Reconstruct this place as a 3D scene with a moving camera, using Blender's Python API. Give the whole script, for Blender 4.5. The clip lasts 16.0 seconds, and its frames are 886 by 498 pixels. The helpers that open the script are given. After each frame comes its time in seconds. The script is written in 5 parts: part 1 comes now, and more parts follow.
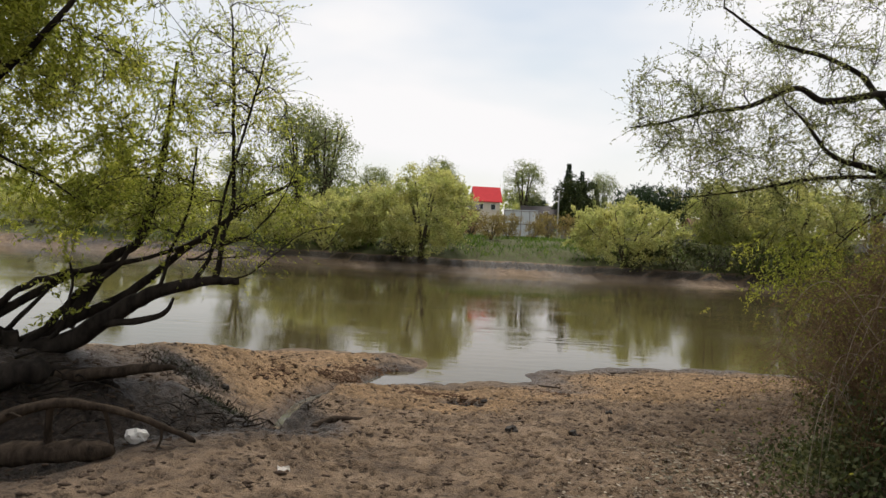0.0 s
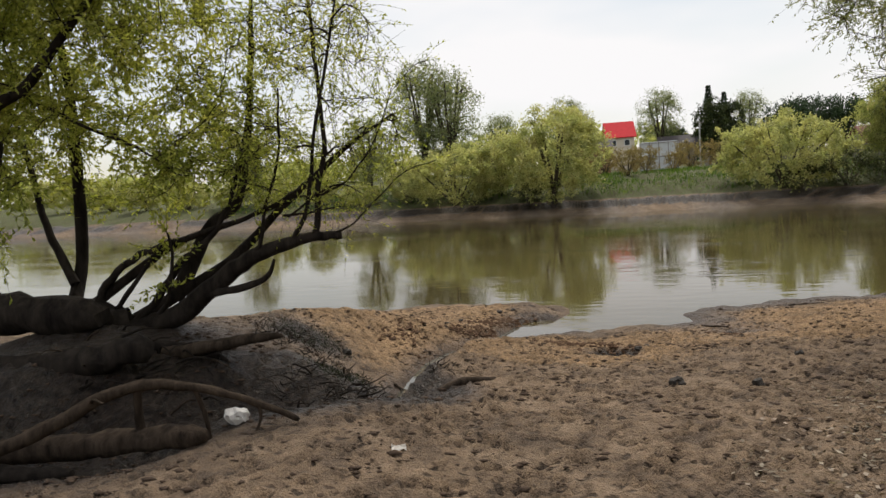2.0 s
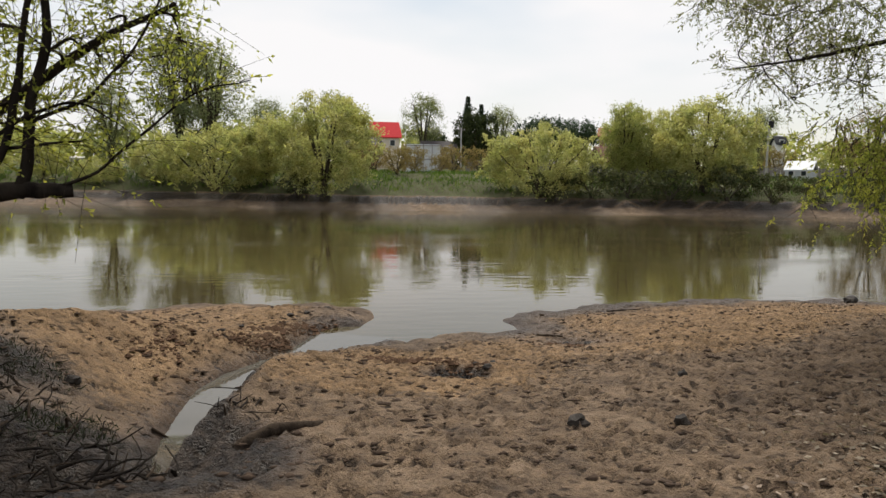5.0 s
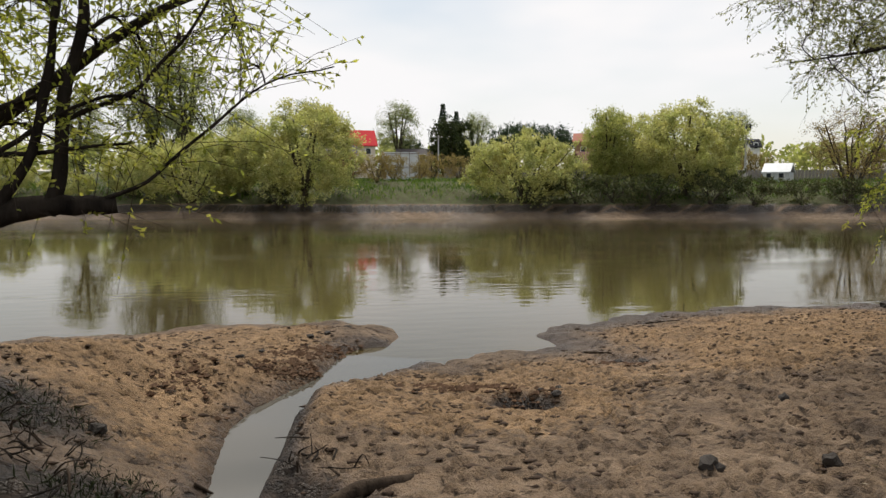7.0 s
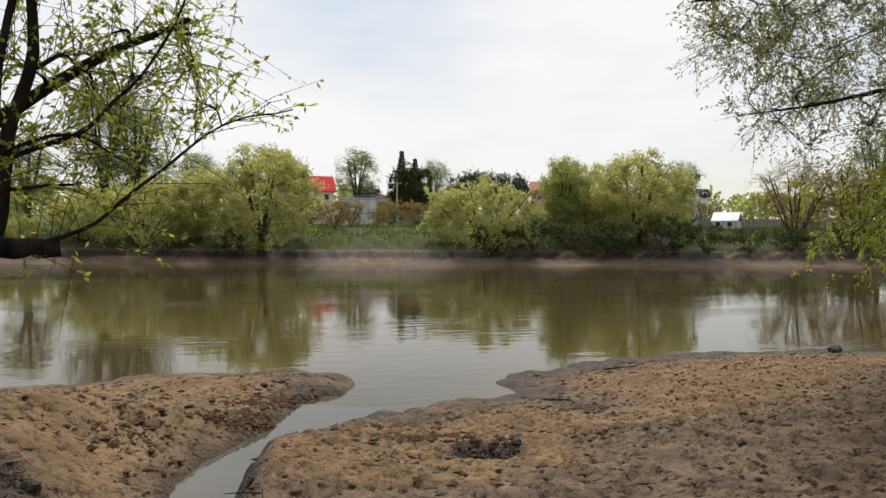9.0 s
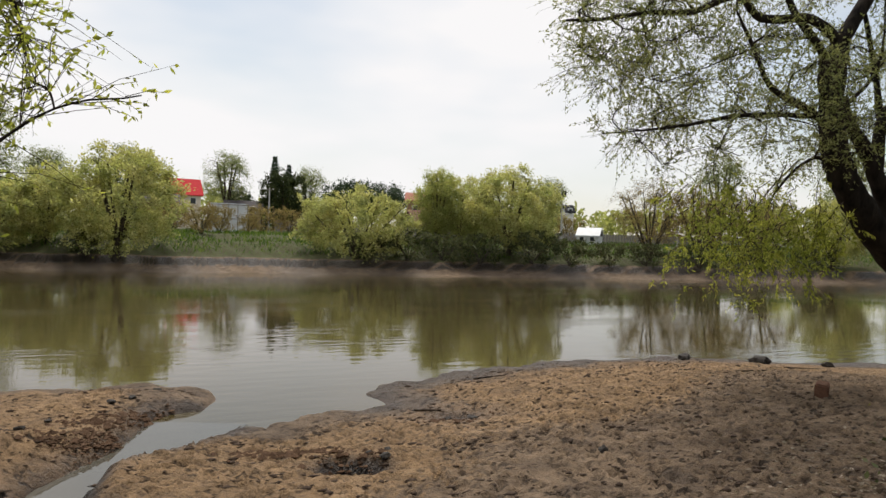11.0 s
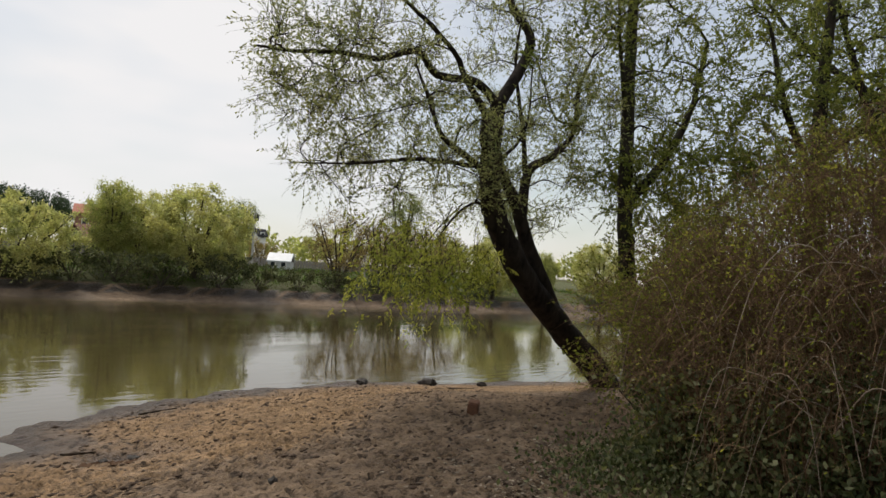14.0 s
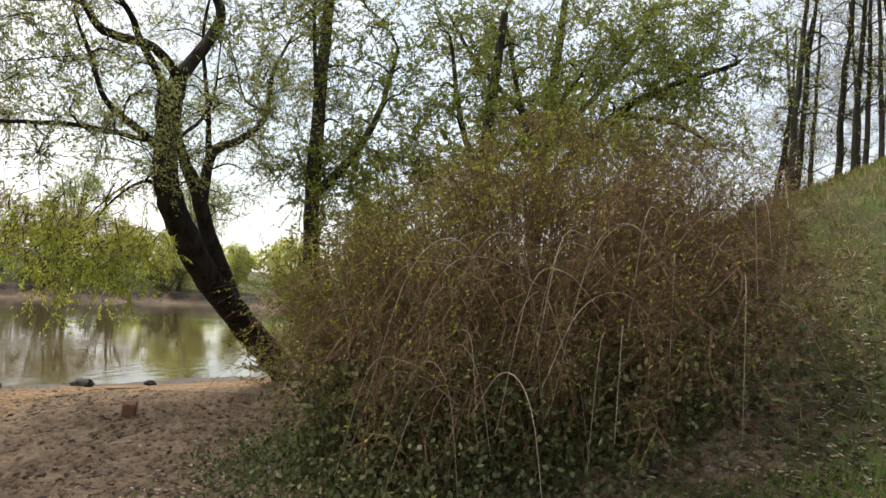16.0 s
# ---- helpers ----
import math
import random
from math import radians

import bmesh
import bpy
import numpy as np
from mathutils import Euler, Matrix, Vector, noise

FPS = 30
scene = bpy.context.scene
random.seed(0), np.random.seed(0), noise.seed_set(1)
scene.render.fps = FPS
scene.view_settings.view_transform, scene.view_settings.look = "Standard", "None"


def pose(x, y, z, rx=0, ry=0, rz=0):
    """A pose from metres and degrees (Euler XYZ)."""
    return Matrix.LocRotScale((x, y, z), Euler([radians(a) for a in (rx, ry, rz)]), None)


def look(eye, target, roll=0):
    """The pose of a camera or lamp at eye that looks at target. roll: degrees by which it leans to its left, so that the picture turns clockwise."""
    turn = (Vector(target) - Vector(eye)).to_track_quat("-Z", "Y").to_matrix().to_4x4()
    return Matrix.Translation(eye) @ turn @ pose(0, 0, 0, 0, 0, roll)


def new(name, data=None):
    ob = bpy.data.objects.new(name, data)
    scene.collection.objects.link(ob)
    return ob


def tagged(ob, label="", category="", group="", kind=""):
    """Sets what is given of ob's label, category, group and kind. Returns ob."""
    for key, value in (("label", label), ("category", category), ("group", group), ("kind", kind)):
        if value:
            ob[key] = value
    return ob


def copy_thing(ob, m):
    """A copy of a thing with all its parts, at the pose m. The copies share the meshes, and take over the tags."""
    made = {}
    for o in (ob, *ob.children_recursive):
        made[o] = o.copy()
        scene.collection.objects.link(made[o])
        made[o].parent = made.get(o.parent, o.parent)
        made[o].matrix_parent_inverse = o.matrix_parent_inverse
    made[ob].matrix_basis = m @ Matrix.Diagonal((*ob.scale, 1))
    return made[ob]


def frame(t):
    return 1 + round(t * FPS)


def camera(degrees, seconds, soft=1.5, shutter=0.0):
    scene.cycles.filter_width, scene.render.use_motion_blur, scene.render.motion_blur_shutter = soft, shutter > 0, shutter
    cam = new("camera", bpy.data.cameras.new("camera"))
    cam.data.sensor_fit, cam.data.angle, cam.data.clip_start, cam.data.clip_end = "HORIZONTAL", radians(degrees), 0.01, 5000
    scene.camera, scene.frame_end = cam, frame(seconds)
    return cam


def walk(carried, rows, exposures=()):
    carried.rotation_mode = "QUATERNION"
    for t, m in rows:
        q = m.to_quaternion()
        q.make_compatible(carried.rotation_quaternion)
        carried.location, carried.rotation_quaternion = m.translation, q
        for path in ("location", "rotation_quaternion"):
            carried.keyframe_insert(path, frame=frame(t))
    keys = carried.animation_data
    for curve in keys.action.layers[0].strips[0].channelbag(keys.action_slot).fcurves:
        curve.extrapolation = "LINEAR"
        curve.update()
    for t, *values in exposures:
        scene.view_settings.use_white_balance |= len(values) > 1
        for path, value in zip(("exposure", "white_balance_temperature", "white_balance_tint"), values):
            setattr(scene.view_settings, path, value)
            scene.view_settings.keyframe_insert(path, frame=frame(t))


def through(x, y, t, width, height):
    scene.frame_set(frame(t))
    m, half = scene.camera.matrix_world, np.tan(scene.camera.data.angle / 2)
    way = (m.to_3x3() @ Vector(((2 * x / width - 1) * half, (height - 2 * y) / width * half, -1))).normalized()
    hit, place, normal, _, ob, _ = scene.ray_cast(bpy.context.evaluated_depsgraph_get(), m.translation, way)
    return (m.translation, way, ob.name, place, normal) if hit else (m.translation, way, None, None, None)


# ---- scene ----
cam = camera(66.3, 16.0)
PATH = [
    (0, (0.062, 0.07, 1.449), (0.045, 2.07, 1.407), 2.8),
    (0.5, (0.099, 0.369, 1.449), (-0.108, 2.358, 1.447), 0.7),
    (1, (0.108, 0.605, 1.396), (-0.241, 2.574, 1.393), -0.1),
    (1.5, (0.129, 0.89, 1.312), (-0.24, 2.851, 1.182), -0.9),
    (2, (0.104, 1.161, 1.232), (-0.31, 3.109, 1.053), -3.7),
    (2.5, (0.137, 1.466, 1.195), (-0.265, 3.416, 1.003), -0.7),
    (3, (0.089, 1.779, 1.146), (-0.134, 3.755, 0.937), 2.6),
    (5.5, (-0.823, 3.372, 0.952), (-0.506, 5.336, 0.744), 0.3),
    (6, (-0.969, 3.589, 0.956), (-0.704, 5.567, 0.822), -0.5),
    (6.5, (-1.106, 3.756, 0.942), (-0.863, 5.739, 0.846), 2.7),
    (7, (-1.227, 3.85, 0.947), (-0.857, 5.807, 0.764), -0.0),
    (7.5, (-1.272, 3.871, 0.932), (-0.936, 5.837, 0.784), 0.5),
    (8, (-1.279, 3.88, 0.932), (-0.907, 5.841, 0.811), -0.1),
    (8.5, (-1.254, 3.88, 0.942), (-0.827, 5.833, 0.873), -0.0),
    (11, (-1.159, 4.02, 0.92), (-0.321, 5.837, 0.909), 1.6),
    (11.5, (-1.145, 4.005, 0.926), (-0.201, 5.769, 0.933), 2.0),
    (12, (-1.119, 4.003, 0.935), (-0.064, 5.701, 0.96), 2.6),
    (12.5, (-1.105, 3.974, 0.945), (0.091, 5.577, 0.997), 3.3),
    (13, (-1.107, 3.978, 0.94), (0.198, 5.491, 1.032), 3.5),
    (13.5, (-1.105, 3.96, 0.945), (0.32, 5.36, 1.039), 3.8),
    (14, (-1.09, 3.953, 0.948), (0.444, 5.232, 1.052), 3.5),
    (14.5, (-1.055, 3.943, 0.949), (0.609, 5.044, 1.083), 3.8),
    (15, (-1.012, 3.936, 0.956), (0.744, 4.88, 1.116), 3.5),
    (15.5, (-0.874, 3.906, 0.942), (0.974, 4.657, 1.089), 4.0),
    (16, (-0.802, 3.877, 0.935), (1.127, 4.385, 1.082), 4.5),
]
EXPOSURES = [(0.0, 0.25), (12.0, 0.22), (14.2, 0.12), (14.8, 0.15), (15.4, 0.45), (16.0, 0.95)]
walk(cam, [(t, look(eye, target, roll)) for t, eye, target, roll in PATH], EXPOSURES)

# ---- light ----
SUN_EL, SUN_AZ = radians(60), radians(8)      # azimuth from +y towards +x
world = bpy.data.worlds.new("sky")
scene.world = world
world.use_nodes = True
wn, wl = world.node_tree.nodes, world.node_tree.links
wn.clear()
w_out = wn.new("ShaderNodeOutputWorld")
w_bg = wn.new("ShaderNodeBackground")
w_sky = wn.new("ShaderNodeTexSky")
w_sky.sky_type, w_sky.sun_disc = "NISHITA", False
w_sky.sun_elevation, w_sky.sun_rotation = SUN_EL, SUN_AZ
w_sky.air_density, w_sky.dust_density, w_sky.ozone_density = 1.6, 0.6, 2.5
w_co = wn.new("ShaderNodeTexCoord")
w_map = wn.new("ShaderNodeMapping")
w_map.inputs["Scale"].default_value = (1.0, 1.0, 3.2)
w_noise = wn.new("ShaderNodeTexNoise")
w_noise.inputs["Scale"].default_value = 1.5
w_noise.inputs["Detail"].default_value = 4.0
w_noise.inputs["Roughness"].default_value = 0.5
w_ramp = wn.new("ShaderNodeMapRange")
w_ramp.inputs["From Min"].default_value, w_ramp.inputs["From Max"].default_value = 0.42, 0.66
w_ramp.inputs["To Min"].default_value, w_ramp.inputs["To Max"].default_value = 0.44, 1.0
w_mix = wn.new("ShaderNodeMix")
w_mix.data_type = "RGBA"
w_mix.inputs["B"].default_value = (9.9, 9.75, 9.8, 1)       # thin white cloud
wl.new(w_co.outputs["Generated"], w_map.inputs["Vector"])
wl.new(w_map.outputs["Vector"], w_noise.inputs["Vector"])
wl.new(w_noise.outputs["Fac"], w_ramp.inputs["Value"])
wl.new(w_ramp.outputs["Result"], w_mix.inputs["Factor"])
wl.new(w_sky.outputs["Color"], w_mix.inputs["A"])
wl.new(w_mix.outputs["Result"], w_bg.inputs["Color"])
w_bg.inputs["Strength"].default_value = 0.082
wl.new(w_bg.outputs["Background"], w_out.inputs["Surface"])

sun = new("sun", bpy.data.lights.new("sun", "SUN"))
sun.data.energy, sun.data.angle, sun.data.color = 2.9, radians(18), (1.0, 0.94, 0.84)
sun_way = Vector((math.sin(SUN_AZ) * math.cos(SUN_EL), math.cos(SUN_AZ) * math.cos(SUN_EL), math.sin(SUN_EL)))
sun.matrix_world = look(sun_way * 50, (0, 0, 0))


# ---- materials ----
def material(name):
    mat = bpy.data.materials.new(name)
    mat.use_nodes = True
    nt = mat.node_tree
    return mat, nt.nodes, nt.links, nt.nodes["Principled BSDF"]


def noise_node(n, l, scale, detail=4.0, rough=0.55, coord="Object", stretch=None):
    co = n.new("ShaderNodeTexCoord")
    tex = n.new("ShaderNodeTexNoise")
    tex.inputs["Scale"].default_value, tex.inputs["Detail"].default_value = scale, detail
    tex.inputs["Roughness"].default_value = rough
    src = co.outputs[coord]
    if stretch:
        mp = n.new("ShaderNodeMapping")
        mp.inputs["Scale"].default_value = stretch
        l.new(src, mp.inputs["Vector"])
        src = mp.outputs["Vector"]
    l.new(src, tex.inputs["Vector"])
    return tex.outputs["Fac"]


def ramp_node(n, l, fac, stops):
    r = n.new("ShaderNodeValToRGB")
    while len(r.color_ramp.elements) < len(stops):
        r.color_ramp.elements.new(0.5)
    for e, (p, c) in zip(r.color_ramp.elements, stops):
        e.position, e.color = p, (*c, 1)
    l.new(fac, r.inputs["Fac"])
    return r.outputs["Color"]


def mix_node(n, l, fac, a, b, blend="MIX"):
    m = n.new("ShaderNodeMix")
    m.data_type, m.blend_type = "RGBA", blend
    for socket, value in ((m.inputs["Factor"], fac), (m.inputs["A"], a), (m.inputs["B"], b)):
        if isinstance(value, (int, float)):
            socket.default_value = value
        elif isinstance(value, tuple):
            socket.default_value = (*value, 1)
        else:
            l.new(value, socket)
    return m.outputs["Result"]


def bump_node(n, l, bsdf, height, strength, distance):
    b = n.new("ShaderNodeBump")
    b.inputs["Strength"].default_value, b.inputs["Distance"].default_value = strength, distance
    l.new(height, b.inputs["Height"])
    l.new(b.outputs["Normal"], bsdf.inputs["Normal"])
    return b


def bark(name, dark, light, scale=9.0, lichen=None):
    mat, n, l, b = material(name)
    streak = noise_node(n, l, scale, 6, 0.65, stretch=(1, 1, 0.28))
    col = ramp_node(n, l, streak, [(0.32, dark), (0.68, light)])
    if lichen:
        patch = noise_node(n, l, 5.0, 3)
        mask = ramp_node(n, l, patch, [(0.56, (0, 0, 0)), (0.66, (1, 1, 1))])
        col = mix_node(n, l, mask, col, lichen)
    l.new(col, b.inputs["Base Color"])
    b.inputs["Roughness"].default_value = 0.95
    b.inputs["Specular IOR Level"].default_value = 0.08
    bump_node(n, l, b, streak, 0.9, 0.04)
    return mat


def leaf(name, dark, mid, light, through=0.45):
    mat, n, l, b = material(name)
    geo = n.new("ShaderNodeNewGeometry")
    col = ramp_node(n, l, geo.outputs["Random Per Island"], [(0.0, dark), (0.5, mid), (1.0, light)])
    patch = noise_node(n, l, 0.9, 3)
    shift = ramp_node(n, l, patch, [(0.35, (0.78, 0.84, 0.72)), (0.65, (1.15, 1.08, 1.0))])
    col = mix_node(n, l, 1.0, col, shift, "MULTIPLY")
    l.new(col, b.inputs["Base Color"])
    b.inputs["Roughness"].default_value = 0.6
    b.inputs["Specular IOR Level"].default_value = 0.15
    tr = n.new("ShaderNodeBsdfTranslucent")
    l.new(mix_node(n, l, 1.0, col, (1.5, 1.5, 0.9), "MULTIPLY"), tr.inputs["Color"])
    ms = n.new("ShaderNodeMixShader")
    ms.inputs["Fac"].default_value = through
    l.new(b.outputs["BSDF"], ms.inputs[1])
    l.new(tr.outputs["BSDF"], ms.inputs[2])
    l.new(ms.outputs["Shader"], n["Material Output"].inputs["Surface"])
    return mat


def plain(name, col, rough=0.7, vary=0.25, scale=3.0, metal=0.0, bump=0.15):
    mat, n, l, b = material(name)
    fac = noise_node(n, l, scale, 5)
    lo = tuple(c * (1 - vary) for c in col)
    hi = tuple(min(1, c * (1 + vary)) for c in col)
    fine = noise_node(n, l, scale * 9, 3)
    c = ramp_node(n, l, fac, [(0.3, lo), (0.7, hi)])
    c = mix_node(n, l, 0.35, c, ramp_node(n, l, fine, [(0.3, lo), (0.7, hi)]))
    l.new(c, b.inputs["Base Color"])
    b.inputs["Roughness"].default_value, b.inputs["Metallic"].default_value = rough, metal
    b.inputs["Specular IOR Level"].default_value = 0.25
    bump_node(n, l, b, fine, bump, 0.01)
    return mat


def ground_material():
    """Mud, sand, turf, wet shore and painted shade; the zones come from the mesh's own colour layer."""
    mat, n, l, b = material("ground")
    zone = n.new("ShaderNodeVertexColor")
    zone.layer_name = "zone"
    sep = n.new("ShaderNodeSeparateColor")
    l.new(zone.outputs["Color"], sep.inputs["Color"])
    big, mid, fine, grit = (noise_node(n, l, s, d, r) for s, d, r in ((0.55, 4, 0.6), (3.2, 5, 0.6), (16, 5, 0.65), (75, 3, 0.6)))
    dirt = ramp_node(n, l, mid, [(0.3, (0.140, 0.103, 0.074)), (0.52, (0.250, 0.178, 0.118)), (0.75, (0.37, 0.275, 0.19))])
    sand = ramp_node(n, l, mid, [(0.3, (0.245, 0.162, 0.092)), (0.7, (0.45, 0.30, 0.170))])
    mud = ramp_node(n, l, fine, [(0.35, (0.014, 0.010, 0.008)), (0.52, (0.045, 0.033, 0.025)), (0.72, (0.10, 0.075, 0.057))])
    turf = ramp_node(n, l, mid, [(0.3, (0.09, 0.075, 0.042)), (0.50, (0.085, 0.088, 0.036)), (0.75, (0.10, 0.14, 0.036))])

    def edge(channel, amount):
        add = n.new("ShaderNodeMath")
        add.operation = "MULTIPLY_ADD"
        l.new(fine, add.inputs[0])
        add.inputs[1].default_value = amount
        l.new(sep.outputs[channel], add.inputs[2])
        mr = n.new("ShaderNodeMapRange")
        l.new(add.outputs[0], mr.inputs["Value"])
        mr.inputs["From Min"].default_value, mr.inputs["From Max"].default_value = 0.40 + amount / 2, 0.60 + amount / 2
        return mr.outputs["Result"]

    wet = edge("Blue", 0.9)
    moist = n.new("ShaderNodeMapRange")
    l.new(sep.outputs["Blue"], moist.inputs["Value"])
    moist.inputs["From Max"].default_value = 0.42
    col = mix_node(n, l, edge("Red", 0.8), dirt, sand)
    col = mix_node(n, l, 0.6, col, ramp_node(n, l, fine, [(0.36, (0.34, 0.31, 0.29)), (0.47, (0.95, 0.95, 0.95)), (0.72, (1.3, 1.25, 1.16))]), "MULTIPLY")
    col = mix_node(n, l, 0.45, col, ramp_node(n, l, grit, [(0.3, (0.55, 0.52, 0.5)), (0.7, (1.3, 1.28, 1.25))]), "MULTIPLY")
    # pocks trodden through the crust, the shade in their hollows painted dark
    co = n.new("ShaderNodeTexCoord")
    warp = n.new("ShaderNodeVectorMath")
    warp.operation = "MULTIPLY_ADD"
    wob = n.new("ShaderNodeTexNoise")
    wob.inputs["Scale"].default_value = 11.0
    l.new(co.outputs["Object"], wob.inputs["Vector"])
    l.new(wob.outputs["Color"], warp.inputs[0])
    warp.inputs[1].default_value = (0.13, 0.13, 0.0)
    l.new(co.outputs["Object"], warp.inputs[2])
    flat = n.new("ShaderNodeMapping")
    flat.inputs["Scale"].default_value = (1.0, 1.35, 0.0)
    l.new(warp.outputs["Vector"], flat.inputs["Vector"])
    vor = n.new("ShaderNodeTexVoronoi")
    vor.inputs["Scale"].default_value = 8.5
    l.new(flat.outputs["Vector"], vor.inputs["Vector"])
    pock = n.new("ShaderNodeMapRange")
    l.new(vor.outputs["Distance"], pock.inputs["Value"])
    pock.inputs["From Min"].default_value, pock.inputs["From Max"].default_value = 0.20, 0.36
    pock.inputs["To Min"].default_value, pock.inputs["To Max"].default_value = 1.0, 0.0
    few = n.new("ShaderNodeMath")
    few.operation = "MULTIPLY"
    l.new(pock.outputs["Result"], few.inputs[0])
    l.new(ramp_node(n, l, noise_node(n, l, 2.6, 5, 0.7), [(0.40, (0.0, 0.0, 0.0)), (0.58, (0.9, 0.9, 0.9))]), few.inputs[1])
    col = mix_node(n, l, few.outputs[0], col, (0.042, 0.030, 0.022))
    # shoe marks: broken crust, with moist soil and shade painted in one dark colour
    dent_shade = n.new("ShaderNodeMath")
    dent_shade.operation = "MULTIPLY"
    l.new(zone.outputs["Alpha"], dent_shade.inputs[0])
    l.new(ramp_node(n, l, noise_node(n, l, 34, 4, 0.7), [(0.40, (0, 0, 0)), (0.56, (1, 1, 1))]), dent_shade.inputs[1])
    col = mix_node(n, l, dent_shade.outputs[0], col, (0.028, 0.020, 0.015))
    col = mix_node(n, l, moist.outputs["Result"], col, mix_node(n, l, 1.0, col, (0.50, 0.50, 0.54), "MULTIPLY"))
    col = mix_node(n, l, wet, col, mud)
    col = mix_node(n, l, edge("Green", 1.2), col, turf)
    col = mix_node(n, l, 0.5, col, ramp_node(n, l, big, [(0.3, (0.75, 0.75, 0.75)), (0.7, (1.2, 1.18, 1.15))]), "MULTIPLY")
    l.new(col, b.inputs["Base Color"])
    rough = n.new("ShaderNodeMapRange")
    l.new(moist.outputs["Result"], rough.inputs["Value"])
    rough.inputs["To Min"].default_value, rough.inputs["To Max"].default_value = 0.95, 0.42
    l.new(rough.outputs["Result"], b.inputs["Roughness"])
    both = n.new("ShaderNodeMath")
    l.new(fine, both.inputs[0])
    l.new(grit, both.inputs[1])
    b.inputs["Specular IOR Level"].default_value = 0.25
    sunk = n.new("ShaderNodeMath")
    sunk.operation = "MULTIPLY_ADD"
    l.new(few.outputs[0], sunk.inputs[0])
    sunk.inputs[1].default_value = -0.8
    l.new(both.outputs[0], sunk.inputs[2])
    bump_node(n, l, b, sunk.outputs[0], 1.0, 0.045)
    return mat


def water_material(name, deep, wave=0.10, rough=0.03):
    mat, n, l, b = material(name)
    patch = noise_node(n, l, 0.22, 3, 0.5, stretch=(0.35, 1.0, 1))
    l.new(mix_node(n, l, patch, tuple(c * 0.85 for c in deep), tuple(c * 1.15 for c in deep)), b.inputs["Base Color"])
    b.inputs["IOR"].default_value = 1.33
    calm = n.new("ShaderNodeMapRange")
    l.new(noise_node(n, l, 0.30, 4, 0.6, stretch=(0.28, 1.0, 1)), calm.inputs["Value"])
    calm.inputs["From Min"].default_value, calm.inputs["From Max"].default_value = 0.48, 0.70
    calm.inputs["To Min"].default_value, calm.inputs["To Max"].default_value = rough, rough + 0.13
    l.new(calm.outputs["Result"], b.inputs["Roughness"])
    ripple = noise_node(n, l, 3.0, 3, 0.5, stretch=(0.45, 1.4, 1))
    bn = bump_node(n, l, b, ripple, wave, 0.02)
    gust = n.new("ShaderNodeMapRange")
    l.new(noise_node(n, l, 0.42, 5, 0.65, stretch=(0.22, 1.0, 1)), gust.inputs["Value"])
    gust.inputs["From Min"].default_value, gust.inputs["From Max"].default_value = 0.50, 0.68
    gust.inputs["To Min"].default_value, gust.inputs["To Max"].default_value = wave, wave * 5
    l.new(gust.outputs["Result"], bn.inputs["Strength"])
    return mat


M_GROUND = ground_material()
M_WATER = water_material("river_water", (0.062, 0.048, 0.021), 0.13, 0.02)
M_RILL = water_material("rill_water", (0.085, 0.078, 0.062), 0.03, 0.02)
M_BARK_DARK = bark("willow_bark", (0.010, 0.008, 0.007), (0.042, 0.034, 0.027))
M_BARK_GREY = bark("alder_bark", (0.014, 0.012, 0.010), (0.060, 0.052, 0.040), 9, (0.055, 0.068, 0.028))
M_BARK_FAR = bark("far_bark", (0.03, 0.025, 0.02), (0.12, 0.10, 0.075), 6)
M_DEADWOOD = bark("dead_wood", (0.016, 0.012, 0.009), (0.085, 0.062, 0.044), 12)
M_TWIG = bark("twig_bark", (0.028, 0.022, 0.017), (0.085, 0.064, 0.046), 20)
M_STEM = bark("bush_stem", (0.070, 0.045, 0.027), (0.24, 0.155, 0.088), 20)
M_CANE = bark("pale_cane", (0.20, 0.15, 0.11), (0.40, 0.33, 0.26), 20)
M_LEAF_NEAR = leaf("willow_leaf", (0.16, 0.185, 0.04), (0.31, 0.33, 0.085), (0.46, 0.46, 0.15), 0.6)
M_LEAF_PALE = leaf("young_willow_leaf", (0.12, 0.14, 0.065), (0.20, 0.215, 0.105), (0.34, 0.35, 0.20))
M_LEAF_BUSH = leaf("bush_leaf", (0.085, 0.105, 0.022), (0.17, 0.185, 0.038), (0.27, 0.26, 0.065), 0.5)
M_LEAF_BANK = leaf("bank_tree_leaf", (0.09, 0.115, 0.028), (0.155, 0.18, 0.048), (0.24, 0.255, 0.08), 0.42)
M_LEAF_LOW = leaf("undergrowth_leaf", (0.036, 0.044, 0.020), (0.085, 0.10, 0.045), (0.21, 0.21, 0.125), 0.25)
# far leaves: lightened and greyed in their colour to stand in for haze
M_LEAF_FAR = leaf("hazed_far_willow_leaf", (0.28, 0.285, 0.135), (0.40, 0.405, 0.205), (0.50, 0.49, 0.29), 0.5)
M_LEAF_FAR2 = leaf("hazed_far_tree_leaf", (0.22, 0.24, 0.10), (0.32, 0.34, 0.15), (0.40, 0.41, 0.21), 0.55)
M_LEAF_BROWN = leaf("budding_twigs", (0.19, 0.135, 0.07), (0.27, 0.205, 0.10), (0.34, 0.28, 0.13), 0.3)
M_NEEDLE = leaf("spruce_needle", (0.022, 0.042, 0.024), (0.038, 0.066, 0.034), (0.065, 0.10, 0.05), 0.15)
M_DARKLEAF = leaf("dark_conifer_leaf", (0.022, 0.036, 0.016), (0.042, 0.058, 0.022), (0.085, 0.095, 0.03), 0.15)
M_GREYTREE = leaf("birch_leaf", (0.16, 0.19, 0.11), (0.23, 0.26, 0.15), (0.30, 0.32, 0.20))
